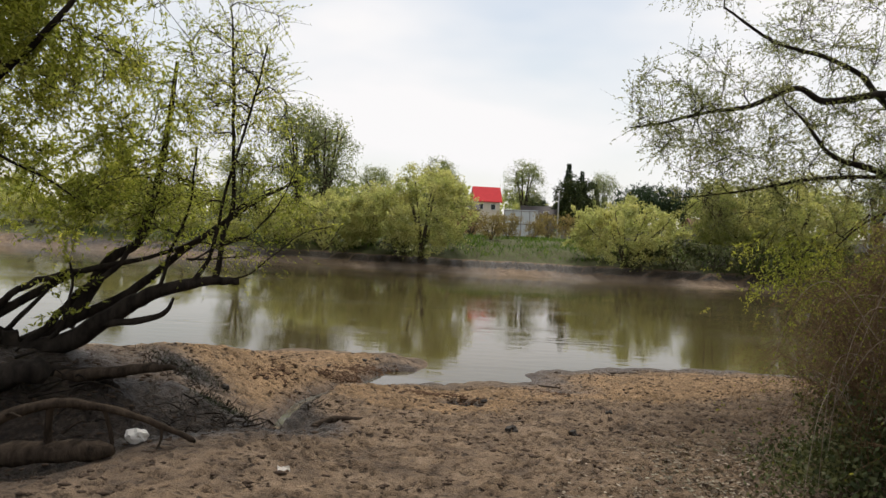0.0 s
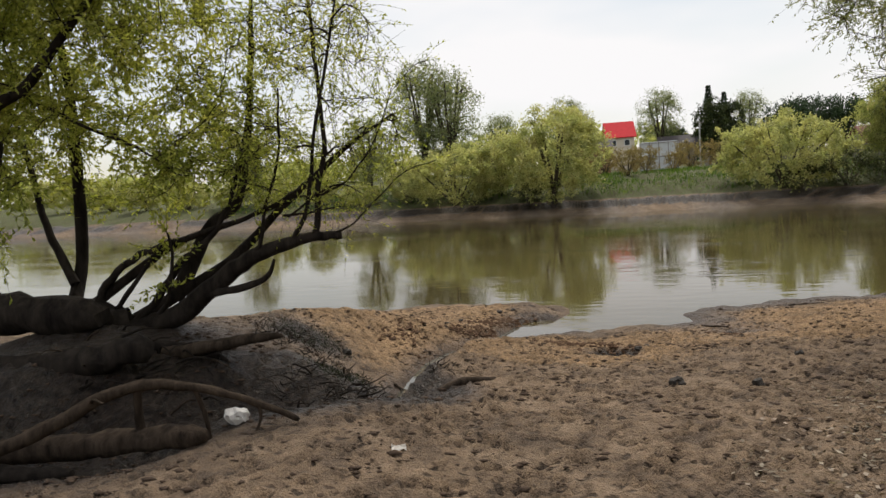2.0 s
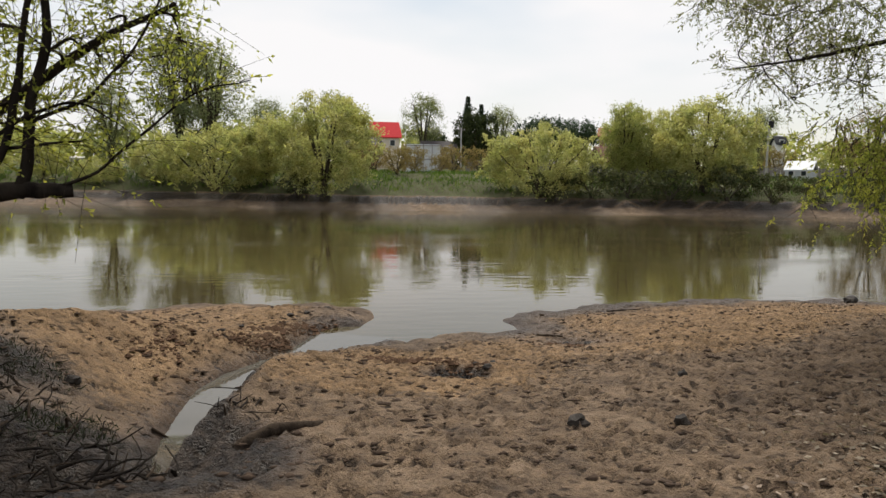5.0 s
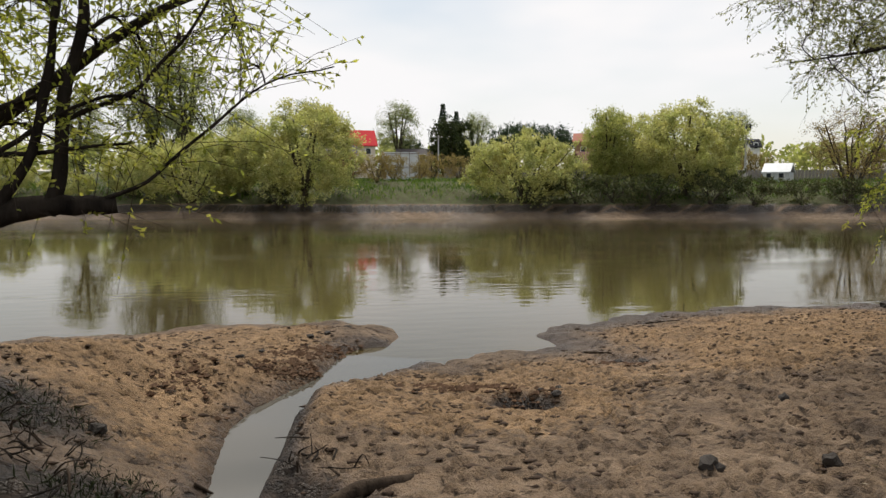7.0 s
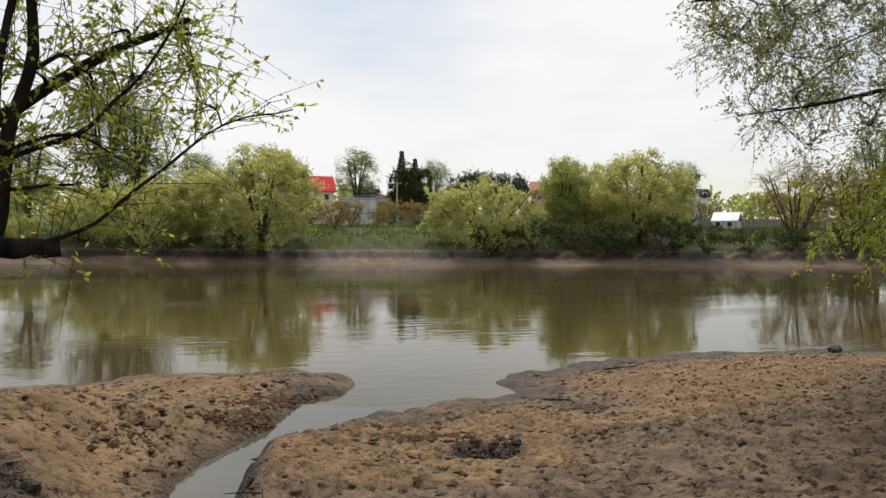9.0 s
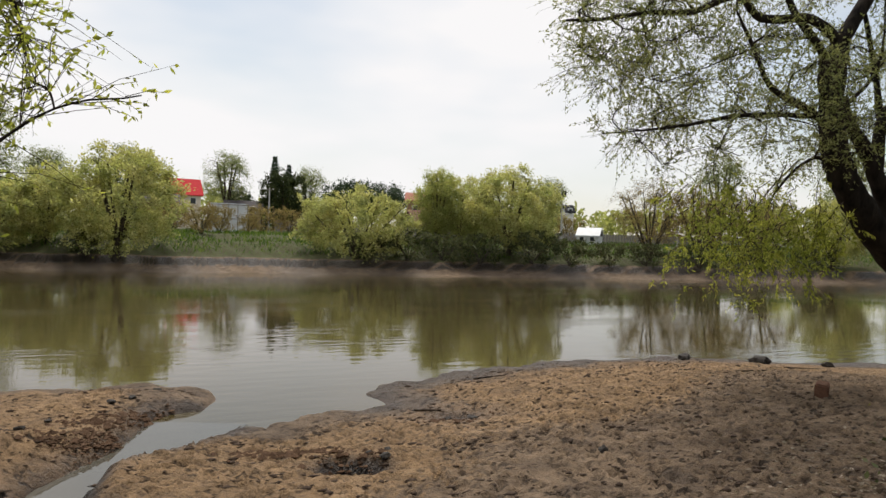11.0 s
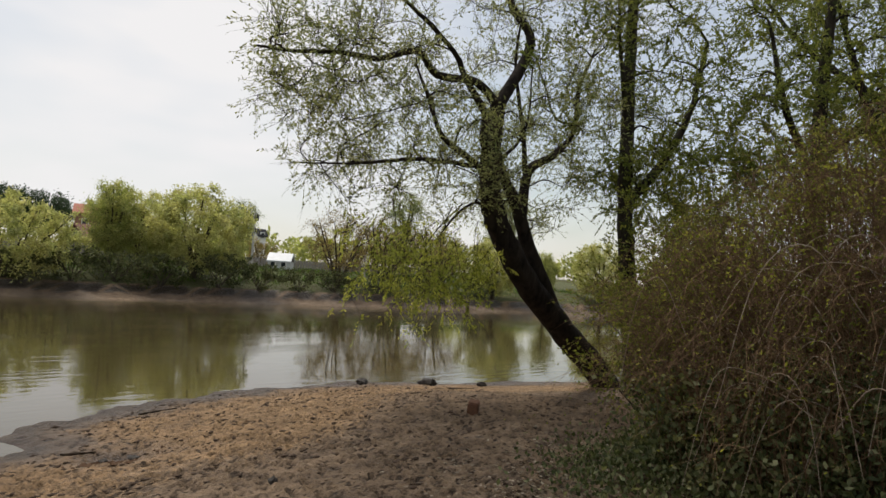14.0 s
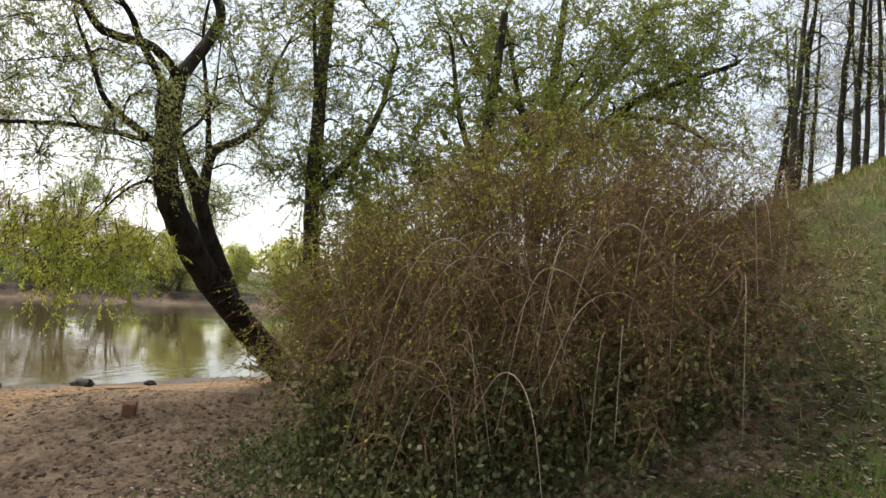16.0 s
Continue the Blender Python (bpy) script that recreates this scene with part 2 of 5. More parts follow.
M_GRASS = leaf("grass_blade", (0.035, 0.075, 0.012), (0.075, 0.135, 0.024), (0.15, 0.20, 0.05), 0.35)
M_DARKGRASS = leaf("near_black_grass", (0.008, 0.011, 0.006), (0.016, 0.022, 0.011), (0.04, 0.05, 0.02), 0.1)
M_DRYGRASS = leaf("dry_grass", (0.15, 0.11, 0.06), (0.25, 0.19, 0.11), (0.36, 0.29, 0.18), 0.3)
M_LITTER = leaf("dead_leaf", (0.06, 0.042, 0.030), (0.16, 0.120, 0.092), (0.38, 0.32, 0.27), 0.15)
M_STONE = plain("dark_stone", (0.045, 0.038, 0.032), 0.85, 0.4, 20, 0, 0.5)
M_CLOD = plain("wet_clod", (0.035, 0.028, 0.022), 0.7, 0.4, 25, 0, 0.6)
M_CRUMB = plain("mud_crumb", (0.075, 0.050, 0.034), 0.95, 0.4, 14, 0, 0.4)
M_CRUMB_RED = plain("red_brown_crumb", (0.115, 0.066, 0.038), 0.95, 0.4, 14, 0, 0.4)
M_BRICK = plain("old_brick", (0.15, 0.075, 0.045), 0.9, 0.35, 30, 0, 0.5)
M_BAG = plain("white_plastic", (0.72, 0.68, 0.62), 0.45, 0.12, 12)
M_RED = plain("red_metal_roof", (0.50, 0.032, 0.038), 0.9, 0.1, 2)
M_PLASTER = plain("pale_plaster", (0.62, 0.55, 0.46), 0.85, 0.12, 2)
M_BRICKWALL = plain("brown_brick_wall", (0.26, 0.15, 0.10), 0.9, 0.2, 4)
M_FILM = plain("greenhouse_film", (0.58, 0.60, 0.62), 0.35, 0.1, 2)
M_GREYWOOD = plain("weathered_boards", (0.22, 0.20, 0.18), 0.85, 0.25, 4)
M_DARKROOF = plain("dark_roof", (0.08, 0.07, 0.07), 0.8, 0.25, 3)
M_BROWNROOF = plain("brown_roof", (0.17, 0.075, 0.06), 0.8, 0.25, 3)
M_ORANGE = plain("tile_roof", (0.34, 0.13, 0.085), 0.8, 0.2, 3)
M_CONCRETE = plain("concrete_pole", (0.42, 0.41, 0.38), 0.85, 0.15, 3)
M_BLACK = plain("black_metal", (0.02, 0.02, 0.022), 0.6, 0.2, 5)
M_WHITE = plain("white_paint", (0.72, 0.72, 0.70), 0.6, 0.08, 4)
M_PANE = plain("window_pane", (0.03, 0.035, 0.04), 0.12, 0.2, 2)


# ---- building blocks ----
def link_mesh(name, me, mat, parent=None, label=""):
    ob = new(name, me)
    me.materials.append(mat)
    if parent:
        ob.parent = parent
    return tagged(ob, label)


def mesh_from(name, verts, faces, smooth=True):
    """A mesh from an (n, 3) array of corners and an (m, 3 or 4) array of faces."""
    verts, faces = np.asarray(verts, np.float32), np.asarray(faces, np.int32)
    me = bpy.data.meshes.new(name)
    k = faces.shape[1]
    me.vertices.add(len(verts))
    me.vertices.foreach_set("co", verts.ravel())
    me.loops.add(faces.size)
    me.loops.foreach_set("vertex_index", faces.ravel())
    me.polygons.add(len(faces))
    me.polygons.foreach_set("loop_start", np.arange(0, faces.size, k, dtype=np.int32))
    me.polygons.foreach_set("use_smooth", np.full(len(faces), smooth))
    me.update(calc_edges=True)
    me.validate()
    return me


def part(name, bm, mat, parent=None, label="", smooth=False):
    me = bpy.data.meshes.new(name)
    bmesh.ops.recalc_face_normals(bm, faces=bm.faces)
    for f in bm.faces:
        f.smooth = smooth
    bm.to_mesh(me)
    bm.free()
    return link_mesh(name, me, mat, parent, label)


def box(sx, sy, sz, at=(0, 0, 0), bevel=0.0, turn=0.0):
    bm = bmesh.new()
    bmesh.ops.create_cube(bm, size=1.0)
    bmesh.ops.scale(bm, vec=(sx, sy, sz), verts=bm.verts)
    if bevel:
        bmesh.ops.bevel(bm, geom=bm.edges[:], offset=bevel, segments=2, affect="EDGES")
    bmesh.ops.transform(bm, matrix=pose(*at, 0, 0, turn), verts=bm.verts)
    return bm


def smooth_line(pts, steps=5):
    """A Catmull-Rom line through the points."""
    p = np.asarray(pts, float)
    if len(p) < 3:
        s = np.linspace(0, 1, 3)[:, None]
        return p[0] * (1 - s) + p[-1] * s
    q = np.vstack([2 * p[0] - p[1], p, 2 * p[-1] - p[-2]])
    out = []
    for i in range(1, len(q) - 2):
        for u in np.linspace(0, 1, steps, endpoint=False):
            a, b, c, d = q[i - 1 : i + 3]
            out.append(0.5 * (2 * b + (c - a) * u + (2 * a - 5 * b + 4 * c - d) * u * u + (3 * b - a - 3 * c + d) * u**3))
    out.append(p[-1])
    return np.array(out)


def tubes(branches):
    """Corners and faces of tapering tubes: each branch is (points, radii, sides)."""
    vs, fs, base = [], [], 0
    for pts, rad, k in branches:
        pts = np.asarray(pts, float)
        m = len(pts)
        tan = np.gradient(pts, axis=0)
        tan /= np.linalg.norm(tan, axis=1, keepdims=True) + 1e-9
        ref = np.array([0.31, 0.87, 0.38]) if abs(tan[0] @ [0.31, 0.87, 0.38]) < 0.9 else np.array([0.9, -0.2, 0.38])
        u = np.cross(tan, ref)
        u /= np.linalg.norm(u, axis=1, keepdims=True) + 1e-9
        v = np.cross(tan, u)
        a = np.arange(k) * 2 * np.pi / k
        r = np.asarray(rad, float)[:, None, None]
        ring = pts[:, None] + r * (np.cos(a)[None, :, None] * u[:, None] + np.sin(a)[None, :, None] * v[:, None])
        vs.append(ring.reshape(-1, 3))
        i = base + np.arange(m - 1)[:, None] * k + np.arange(k)
        j = base + np.arange(m - 1)[:, None] * k + (np.arange(k) + 1) % k
        fs.append(np.stack([i, j, j + k, i + k], -1).reshape(-1, 4))
        base += m * k
    return np.vstack(vs), np.vstack(fs)


def roughen(verts, amount, scale, seed=0.0):
    out = verts.copy()
    for i, v in enumerate(verts):
        out[i] += amount * np.array(noise.noise_vector(Vector(v * scale) + Vector((seed, 0, 0))))
    return out


def leaves(rng, places, ways, length, width, spread=0.9, droop=0.0):
    """Lens-shaped leaves of four corners, one at each place, pointing about along its way."""
    n = len(places)
    d = ways + spread * rng.normal(size=(n, 3))
    d[:, 2] -= droop
    d /= np.linalg.norm(d, axis=1, keepdims=True) + 1e-9
    side = np.cross(d, rng.normal(size=(n, 3)))
    side /= np.linalg.norm(side, axis=1, keepdims=True) + 1e-9
    ln = (length * rng.uniform(0.6, 1.3, n))[:, None]
    wd = (width * rng.uniform(0.7, 1.2, n))[:, None]
    mid = places + d * ln * 0.45
    v = np.stack([places, mid + side * wd / 2, places + d * ln, mid - side * wd / 2], 1).reshape(-1, 3)
    return v, np.arange(4 * n).reshape(-1, 4)


def unit(v):
    return v / (np.linalg.norm(v, axis=-1, keepdims=True) + 1e-9)


class Grower:
    """Grows a tree from drawn limbs towards points of its crown."""

    def __init__(self, seed):
        self.rng = np.random.default_rng(seed)
        self.wood, self.twigs, self.nodes, self.rads, self.dirs = [], [], [], [], []

    def limb(self, pts, r0, r1, sides=8, steps=5, wobble=0.0):
        line = smooth_line(pts, steps)
        if wobble:
            line[1:-1] += self.rng.normal(size=(len(line) - 2, 3)) * wobble
        rad = np.linspace(r0, r1, len(line))
        self.wood.append((line, rad, sides))
        tan = unit(np.gradient(line, axis=0))
        self.nodes += list(line)
        self.rads += list(rad)
        self.dirs += list(tan)
        return line

    def reach(self, targets, r_most=0.03, taper=0.5, lift=0.25, sides=5, steps=4):
        """Branches from the nearest wood to each target, near ones first."""
        targets = list(targets)
        nodes = np.array(self.nodes)
        dist = [np.linalg.norm(nodes - t, axis=1).min() for t in targets]
        for i in np.argsort(dist):
            t = np.array(targets[i])
            nodes = np.array(self.nodes)
            gap = np.linalg.norm(nodes - t, axis=1) + 0.35 * np.maximum(0, nodes[:, 2] - t[2])
            j = int(np.argmin(gap))
            a, r = nodes[j], min(self.rads[j] * 0.75, r_most)
            size = np.linalg.norm(t - a)
            if size < 0.08:
                continue
            mid = a + (t - a) * 0.5 + np.array(self.dirs[j]) * size * 0.18 + self.rng.normal(size=3) * size * 0.07
            mid[2] += lift * size * 0.2
            line = smooth_line([a, mid, t], steps)
            rad = np.linspace(r, max(r * taper, 0.004), len(line))
            self.wood.append((line, rad, sides))
            self.nodes += list(line[1:])
            self.rads += list(rad[1:])
            self.dirs += list(unit(np.gradient(line, axis=0))[1:])

    def twig(self, count, length, r=0.004, up=0.3, bend=0.2, thin=0.03, pull=None):
        """Fine twigs on the thinner wood."""
        thick = np.array(self.rads)
        pick = np.where(thick < thin)[0]
        for j in self.rng.choice(pick, count):
            a = self.nodes[j]
            d = unit(np.array(self.dirs[j]) * 0.7 + self.rng.normal(size=3) * 0.75 + [0, 0, up])
            if pull is not None:
                d = unit(d + pull)
            ln = length * self.rng.uniform(0.4, 1.3)
            s = np.linspace(0, 1, 3)[:, None]
            line = a + d * ln * s + np.array([0, 0, -bend]) * ln * s * s + self.rng.normal(size=(3, 3)) * ln * 0.04 * s
            self.twigs.append((line, np.linspace(r, r * 0.4, 3), 3))

    def leaf_places(self, count, near=0.15):
        lines = np.array([t[0] for t in self.twigs])
        i = self.rng.integers(0, len(lines), count)
        s = self.rng.uniform(near, 1, count) * 2
        k = np.minimum(s.astype(int), 1)
        f = (s - k)[:, None]
        a, b = lines[i, k], lines[i, k + 1]
        return a * (1 - f) + b * f, unit(b - a)


def in_ellipsoid(rng, n, centre, radii, shell=0.35):
    """Points in an ellipsoid, more of them towards its skin."""
    d = unit(rng.normal(size=(n, 3)))
    r = rng.uniform(shell**3, 1, n)[:, None] ** (1 / 3)
    return np.array(centre) + d * r * np.array(radii)


def tree_object(g, name, label, category, bark_mat, twig_mat, leaf_mat, leaf_v, at=(0, 0, 0), rough=0.0, group=""):
    thing = tagged(new(name), label, category, group)
    o = np.array(at, float)
    wood_v, wood_f = tubes(g.wood)
    if rough:
        wood_v = roughen(wood_v, rough, 6.0)
    link_mesh("trunk", mesh_from("trunk", wood_v - o, wood_f), bark_mat, thing)
    if g.twigs:
        v, f = tubes(g.twigs)
        tagged(link_mesh("twig_growth", mesh_from("twig_growth", v - o, f), twig_mat, thing), kind="stuff")
    if leaf_v is not None:
        link_mesh("crown", mesh_from("crown", leaf_v[0] - o, leaf_v[1], False), leaf_mat, thing)
    thing.location = at
    return thing


# ---- the lie of the land ----
WATER = -0.93
SHORE = np.array([(-400, 30), (-60, 15), (-20, 13.0), (-7.8, 12.65), (-5.2, 12.75), (-3.5, 13.1), (-2.3, 13.4), (-0.9, 13.25), (-0.35, 12.6), (-0.32, 12.0),
                  (-0.65, 11.35), (-0.45, 11.0), (0.1, 10.85), (0.9, 11.2), (1.45, 11.45), (1.35, 11.9), (2.65, 12.75), (4.7, 13.3), (7.4, 13.15), (9.2, 12.1), (12.1, 10.9),
                  (20, 8.6), (60, -4), (400, -80)], float)
RILL = np.array([(-0.5, 11.2), (-0.92, 10.3), (-1.45, 9.5), (-1.63, 9.05), (-1.69, 8.45), (-1.70, 7.85), (-1.68, 7.3), (-1.62, 6.7)], float)
RILL_HALF = np.array([0.45, 0.34, 0.30, 0.26, 0.20, 0.17, 0.10, 0.03])
RILL_TOP = np.array([-0.932, -0.925, -0.912, -0.90, -0.885, -0.865, -0.78, -0.62])
GULLY = np.array([(-1.62, 6.55), (-2.3, 6.15), (-3.0, 5.75), (-4.0, 5.4), (-6.0, 5.0), (-9, 4.4)], float)
TOE = np.array([(-0.2, -60), (0.3, -4), (0.95, 1.5), (1.75, 3.4), (2.6, 5.2), (3.6, 6.3), (7.0, 7.0), (11, 8.2), (20, 6.5), (60, -8)], float)
FAR = np.array([(-400, 150), (-90, 66), (-40, 52), (-18, 47), (-11, 46), (0, 43), (13, 41.2), (29, 38), (41, 35), (60, 28), (100, 10), (400, -60)], float)


def to_line(x, y, line):
    """The distance to a polyline (plus: on the left of its course), and how far along it the nearest point lies."""
    best = np.full(x.shape, 1e9)
    sign, along = np.ones(x.shape), np.zeros(x.shape)
    for i in range(len(line) - 1):
        (ax, ay), (bx, by) = line[i], line[i + 1]
        dx, dy = bx - ax, by - ay
        u = np.clip(((x - ax) * dx + (y - ay) * dy) / (dx * dx + dy * dy), 0, 1)
        d = np.hypot(x - ax - u * dx, y - ay - u * dy)
        nearer = d < best - 1e-9
        best = np.where(nearer, d, best)
        sign = np.where(nearer, np.sign(dx * (y - ay) - dy * (x - ax)), sign)
        along = np.where(nearer, i + u, along)
    return best * sign, along


def step01(v, a, b):
    t = np.clip((v - a) / (b - a), 0, 1)
    return t * t * (3 - 2 * t)


def bump_at(x, y, cx, cy, r, power=2.0):
    return np.exp(-(((x - cx) ** 2 + (y - cy) ** 2) / r**2) ** (power / 2))


def land(x, y):
    """Height of the ground, and its zones (sand, turf, wet and painted shade)."""
    x, y = np.asarray(x, float), np.asarray(y, float)
    d = -to_line(x, y, SHORE)[0]                       # inland: plus
    d = d + np.exp(-((d / 2.0) ** 2)) * (0.10 * np.sin(3.1 * x + 1.7 * y) + 0.06 * np.sin(7.3 * x - 2.1 * y) + 0.035 * np.sin(15.1 * x + 5.0 * y))
    beach = np.interp(d, [-30, -6, -1, 0, 0.4, 1.2, 2.6, 5, 8.5, 10.5, 13, 20, 60], [-5, -3, -1.35, -0.93, -0.88, -0.80, -0.64, -0.44, -0.42, -0.26, -0.02, 0.15, 0.4])
    near = beach.copy()
    # the spit beyond the rill, and the higher ground round the willow
    rill_d, rill_s = to_line(x, y, RILL)
    left = step01(-x - 0.045 * (y - 8) ** 2 + 0.25 * (10 - y), 1.2, 2.6) * step01(d, 0.0, 1.5)
    near = near + 0.34 * bump_at(x, y, -2.6, 8.6, 1.5) * step01(d, 0, 1) + 0.10 * bump_at(x, y, -1.1, 11.9, 0.7) + 0.16 * left * step01(d, 0.5, 4)
    near = near + 0.42 * bump_at(x, y, -4.6, 6.7, 1.3) + 0.25 * step01(-x, 5, 9) * step01(d, 1, 5)
    near = near - 0.20 * bump_at(x, y, -3.2, 5.0, 0.5) - 0.16 * bump_at(x, y, -2.75, 4.98, 0.28) - 0.24 * bump_at(x, y, -4.0, 4.8, 0.6)
    # the bank that climbs to the wood
    toe = -to_line(x, y, TOE)[0]
    climb = np.interp(toe, [0, 0.5, 1.2, 2.2, 4, 6, 8, 10, 14, 60], [0, 0.18, 0.55, 1.0, 1.95, 3.1, 3.85, 4.15, 4.3, 4.6])
    near = near + climb * step01(d, 0, 2.5)
    # the gully and the rill
    g = np.abs(to_line(x, y, GULLY)[0])
    near = near - np.interp(g, [0, 0.22, 0.5, 0.75], [0.30, 0.22, 0.05, 0.0]) * step01(d, 0, 1)
    half = np.interp(rill_s, np.arange(len(RILL)), RILL_HALF)
    top = np.interp(rill_s, np.arange(len(RILL)), RILL_TOP)
    out = np.abs(rill_d) - half
    wall = top + np.where(rill_d > 0, np.interp(out, [-0.5, -0.08, 0, 0.04, 0.12, 0.5, 1.2, 3], [-0.12, -0.08, 0.0, 0.10, 0.28, 0.60, 2.0, 9]),
                          np.interp(out, [-0.5, -0.08, 0, 0.06, 0.4, 0.9, 1.6, 2.6, 4], [-0.12, -0.10, -0.01, 0.05, 0.22, 0.50, 0.85, 2.0, 9]))
    near = near - 0.14 * bump_at(x, y, -1.35, 7.0, 0.5)
    near = np.minimum(near, wall)
    # a washed-out hole and small scarps in the sand
    hole = bump_at(x, y, 0.33, 8.72, 0.24, 3)
    near = near - 0.19 * hole + 0.045 * bump_at(x, y, 0.62, 8.85, 0.2) + 0.03 * bump_at(x, y, 0.2, 9.05, 0.25)
    near = near - 0.07 * bump_at(x, y, 1.95, 10.2, 0.34) - 0.06 * bump_at(x, y, -1.2, 11.75, 0.3) - 0.05 * bump_at(x, y, -2.0, 10.9, 0.28)
    # the far bank
    f = to_line(x, y, FAR)[0]
    f = f + 0.5 * np.sin(x * 0.9) + 0.35 * np.sin(x * 2.3 + 1.0) + 0.3 * np.sin(x * 5.1 + y)
    far = np.interp(f, [-30, -5, 0, 0.6, 2.2, 2.6, 3.4, 7, 14, 40, 70, 130, 400], [-5, -2.4, -0.93, -0.86, -0.55, -0.20, -0.08, 0.68, 1.3, 1.7, 2.6, 5.0, 9.0])
    z = np.maximum(near, far)
    sand = step01(d, 0.3, 1.2) * (1 - step01(d, 1.7, 4.0)) * (0.75 + 0.25 * np.sin(x * 1.3 + y)) + 0.9 * bump_at(x, y, -2.3, 10.2, 2.2) + 0.5 * bump_at(x, y, 4.3, 10.3, 1.5) + 0.25 * step01(d, 5, 6)
    sand = np.clip(sand, 0, 1) * (f < -10)
    turf = step01(toe, 0.3, 1.6) * (1 - 0.85 * bump_at(x, y, 4.4, 4.8, 2.6, 4)) * step01(6.4 - y + 0.15 * x, 0, 1) + step01(f, 2.6, 3.6)
    turf = turf + 0.75 * bump_at(x, y, 1.45, 3.1, 0.75) + 0.7 * step01(-x, 6, 10) * step01(d, 3, 6)
    # wet also blackens the hole and the rill's undercut in place of shade
    wet = (1 - step01(d, 0.15, 1.0 + 0.7 * step01(x, 1, 4))) * (0.10 + 0.34 * step01(x, 0.6, 1.6)) + (1 - step01(g, 0.4, 1.0)) + np.where(rill_d > 0, 1.0 * (1 - step01(out, 0.05, 0.32)) * (1 - 0.6 * step01(y, 8.4, 9.4)), 0.42 * (1 - step01(out, 0.0, 0.35))) + 1.6 * hole
    # hollow round the log: black mud, with its shade painted in as wet
    wet = wet + 0.8 * bump_at(x, y, -4.0, 5.9, 1.6) + 0.9 * bump_at(x, y, -3.5, 5.0, 0.7) + 0.7 * bump_at(x, y, -2.75, 4.98, 0.3) + 0.5 * bump_at(x, y, 1.9, 10.2, 0.5)
    # the ground under the dark tufts is darkened through the same zone
    wet = wet + 0.8 * bump_at(x, y, -2.95, 8.0, 0.36) + 0.8 * bump_at(x, y, -2.2, 7.1, 0.34)
    # far bank: a near-black band along the undercut edge, drawn as wet
    wet = np.where(f > -8, (0.22 + 0.2 * np.sin(0.8 * x + 1.0) * np.sin(0.31 * x)) * (1 - step01(f, 1.6, 2.2)) + 1.0 * (step01(f, 1.9, 2.15) - step01(f, 2.5, 2.9)), wet)
    return z, np.clip(sand, 0, 1), np.clip(turf, 0, 1), np.clip(wet, 0, 1)


def height(x, y):
    return float(land(np.array([x]), np.array([y]))[0][0])


def axis_steps(lo, a, b, hi, fine, near, grow=1.17):
    mid = np.arange(a, b, fine)
    def outward(start, end, sign):
        out, s, v = [], fine, start
        while (end - v) * sign > 0:
            s = min(s * grow, 0.4 if near[2] < v < near[3] else 1.0 if near[0] < v < near[1] else 14)
            v += sign * s
            out.append(v)
        return out
    return np.array(outward(a, lo, -1)[::-1] + list(mid) + outward(b, hi, 1))


def build_ground():
    xs, ys = axis_steps(-420, -4.6, 7.2, 420, 0.035, (-60, 70, 0, 0)), axis_steps(-60, 1.2, 13.4, 460, 0.035, (-6, 66, 33, 50))
    gx, gy = np.meshgrid(xs, ys)
    x, y = gx.ravel(), gy.ravel()
    z, sand, turf, wet = land(x, y)
    # trodden relief: heel marks and clods, stronger where the mud is soft
    fine = (np.abs(x - 1.5) < 8) & (np.abs(y - 7) < 8)
    tread = np.zeros(len(x))
    for i in np.where(fine)[0]:
        p = Vector((x[i], y[i], 0))
        a = noise.noise(p * 6.2)
        b = noise.noise(p * 13.0 + Vector((7, 3, 0)))
        c = noise.noise(p * 1.9 + Vector((2, 9, 0)))
        e = noise.noise(p * 26.0 + Vector((1, 5, 0)))
        tread[i] = 0.020 * c - 0.034 * max(0.0, a - 0.16) + 0.013 * b + 0.006 * e + 0.016 * max(0.0, -a - 0.3)
    # shoe marks
    w, h = len(xs), len(ys)
    dents = np.zeros((h, w))
    rng = np.random.default_rng(3)
    for k in range(15000):
        cx, cy = rng.uniform(-5, 7.5), rng.uniform(1, 13.4)
        a, bb, th, deep = rng.uniform(0.03, 0.085), rng.uniform(0.018, 0.04), rng.uniform(0, np.pi), rng.uniform(0.008, 0.034)
        if cx < -1.6 and rng.uniform() < 0.6 or cy > 10.5 and rng.uniform() < 0.5:
            continue
        i0, i1 = np.searchsorted(xs, (cx - 0.2, cx + 0.2))
        j0, j1 = np.searchsorted(ys, (cy - 0.2, cy + 0.2))
        lx, ly = np.meshgrid(xs[i0:i1] - cx, ys[j0:j1] - cy)
        u, v = lx * np.cos(th) + ly * np.sin(th), ly * np.cos(th) - lx * np.sin(th)
        q = (u / a) ** 2 + (v / bb) ** 2
        dents[j0:j1, i0:i1] += deep * (0.55 * np.exp(-((np.sqrt(q) - 1.35) ** 2) / 0.12) - np.exp(-q * q))
    tread = tread + np.clip(dents.ravel(), -0.05, 0.03)
    dry = step01(z, WATER - 0.02, WATER + 0.16)
    z = z + tread * (0.25 + 0.75 * dry) * np.where(turf > 0.5, 1.3, 1.0)
    i = (np.arange(h - 1)[:, None] * w + np.arange(w - 1)).ravel()
    me = mesh_from("ground", np.stack([x, y, z], 1), np.stack([i, i + 1, i + w + 1, i + w], 1))
    layer = me.color_attributes.new("zone", "FLOAT_COLOR", "POINT")
    layer.data.foreach_set("color", np.stack([sand, turf, wet, np.clip(-dents.ravel() / 0.02, 0, 1)], 1).astype(np.float32).ravel())
    return tagged(link_mesh("ground", me, M_GROUND), "trodden brown mud and sand river bank with turf slopes", "ground", kind="structure")


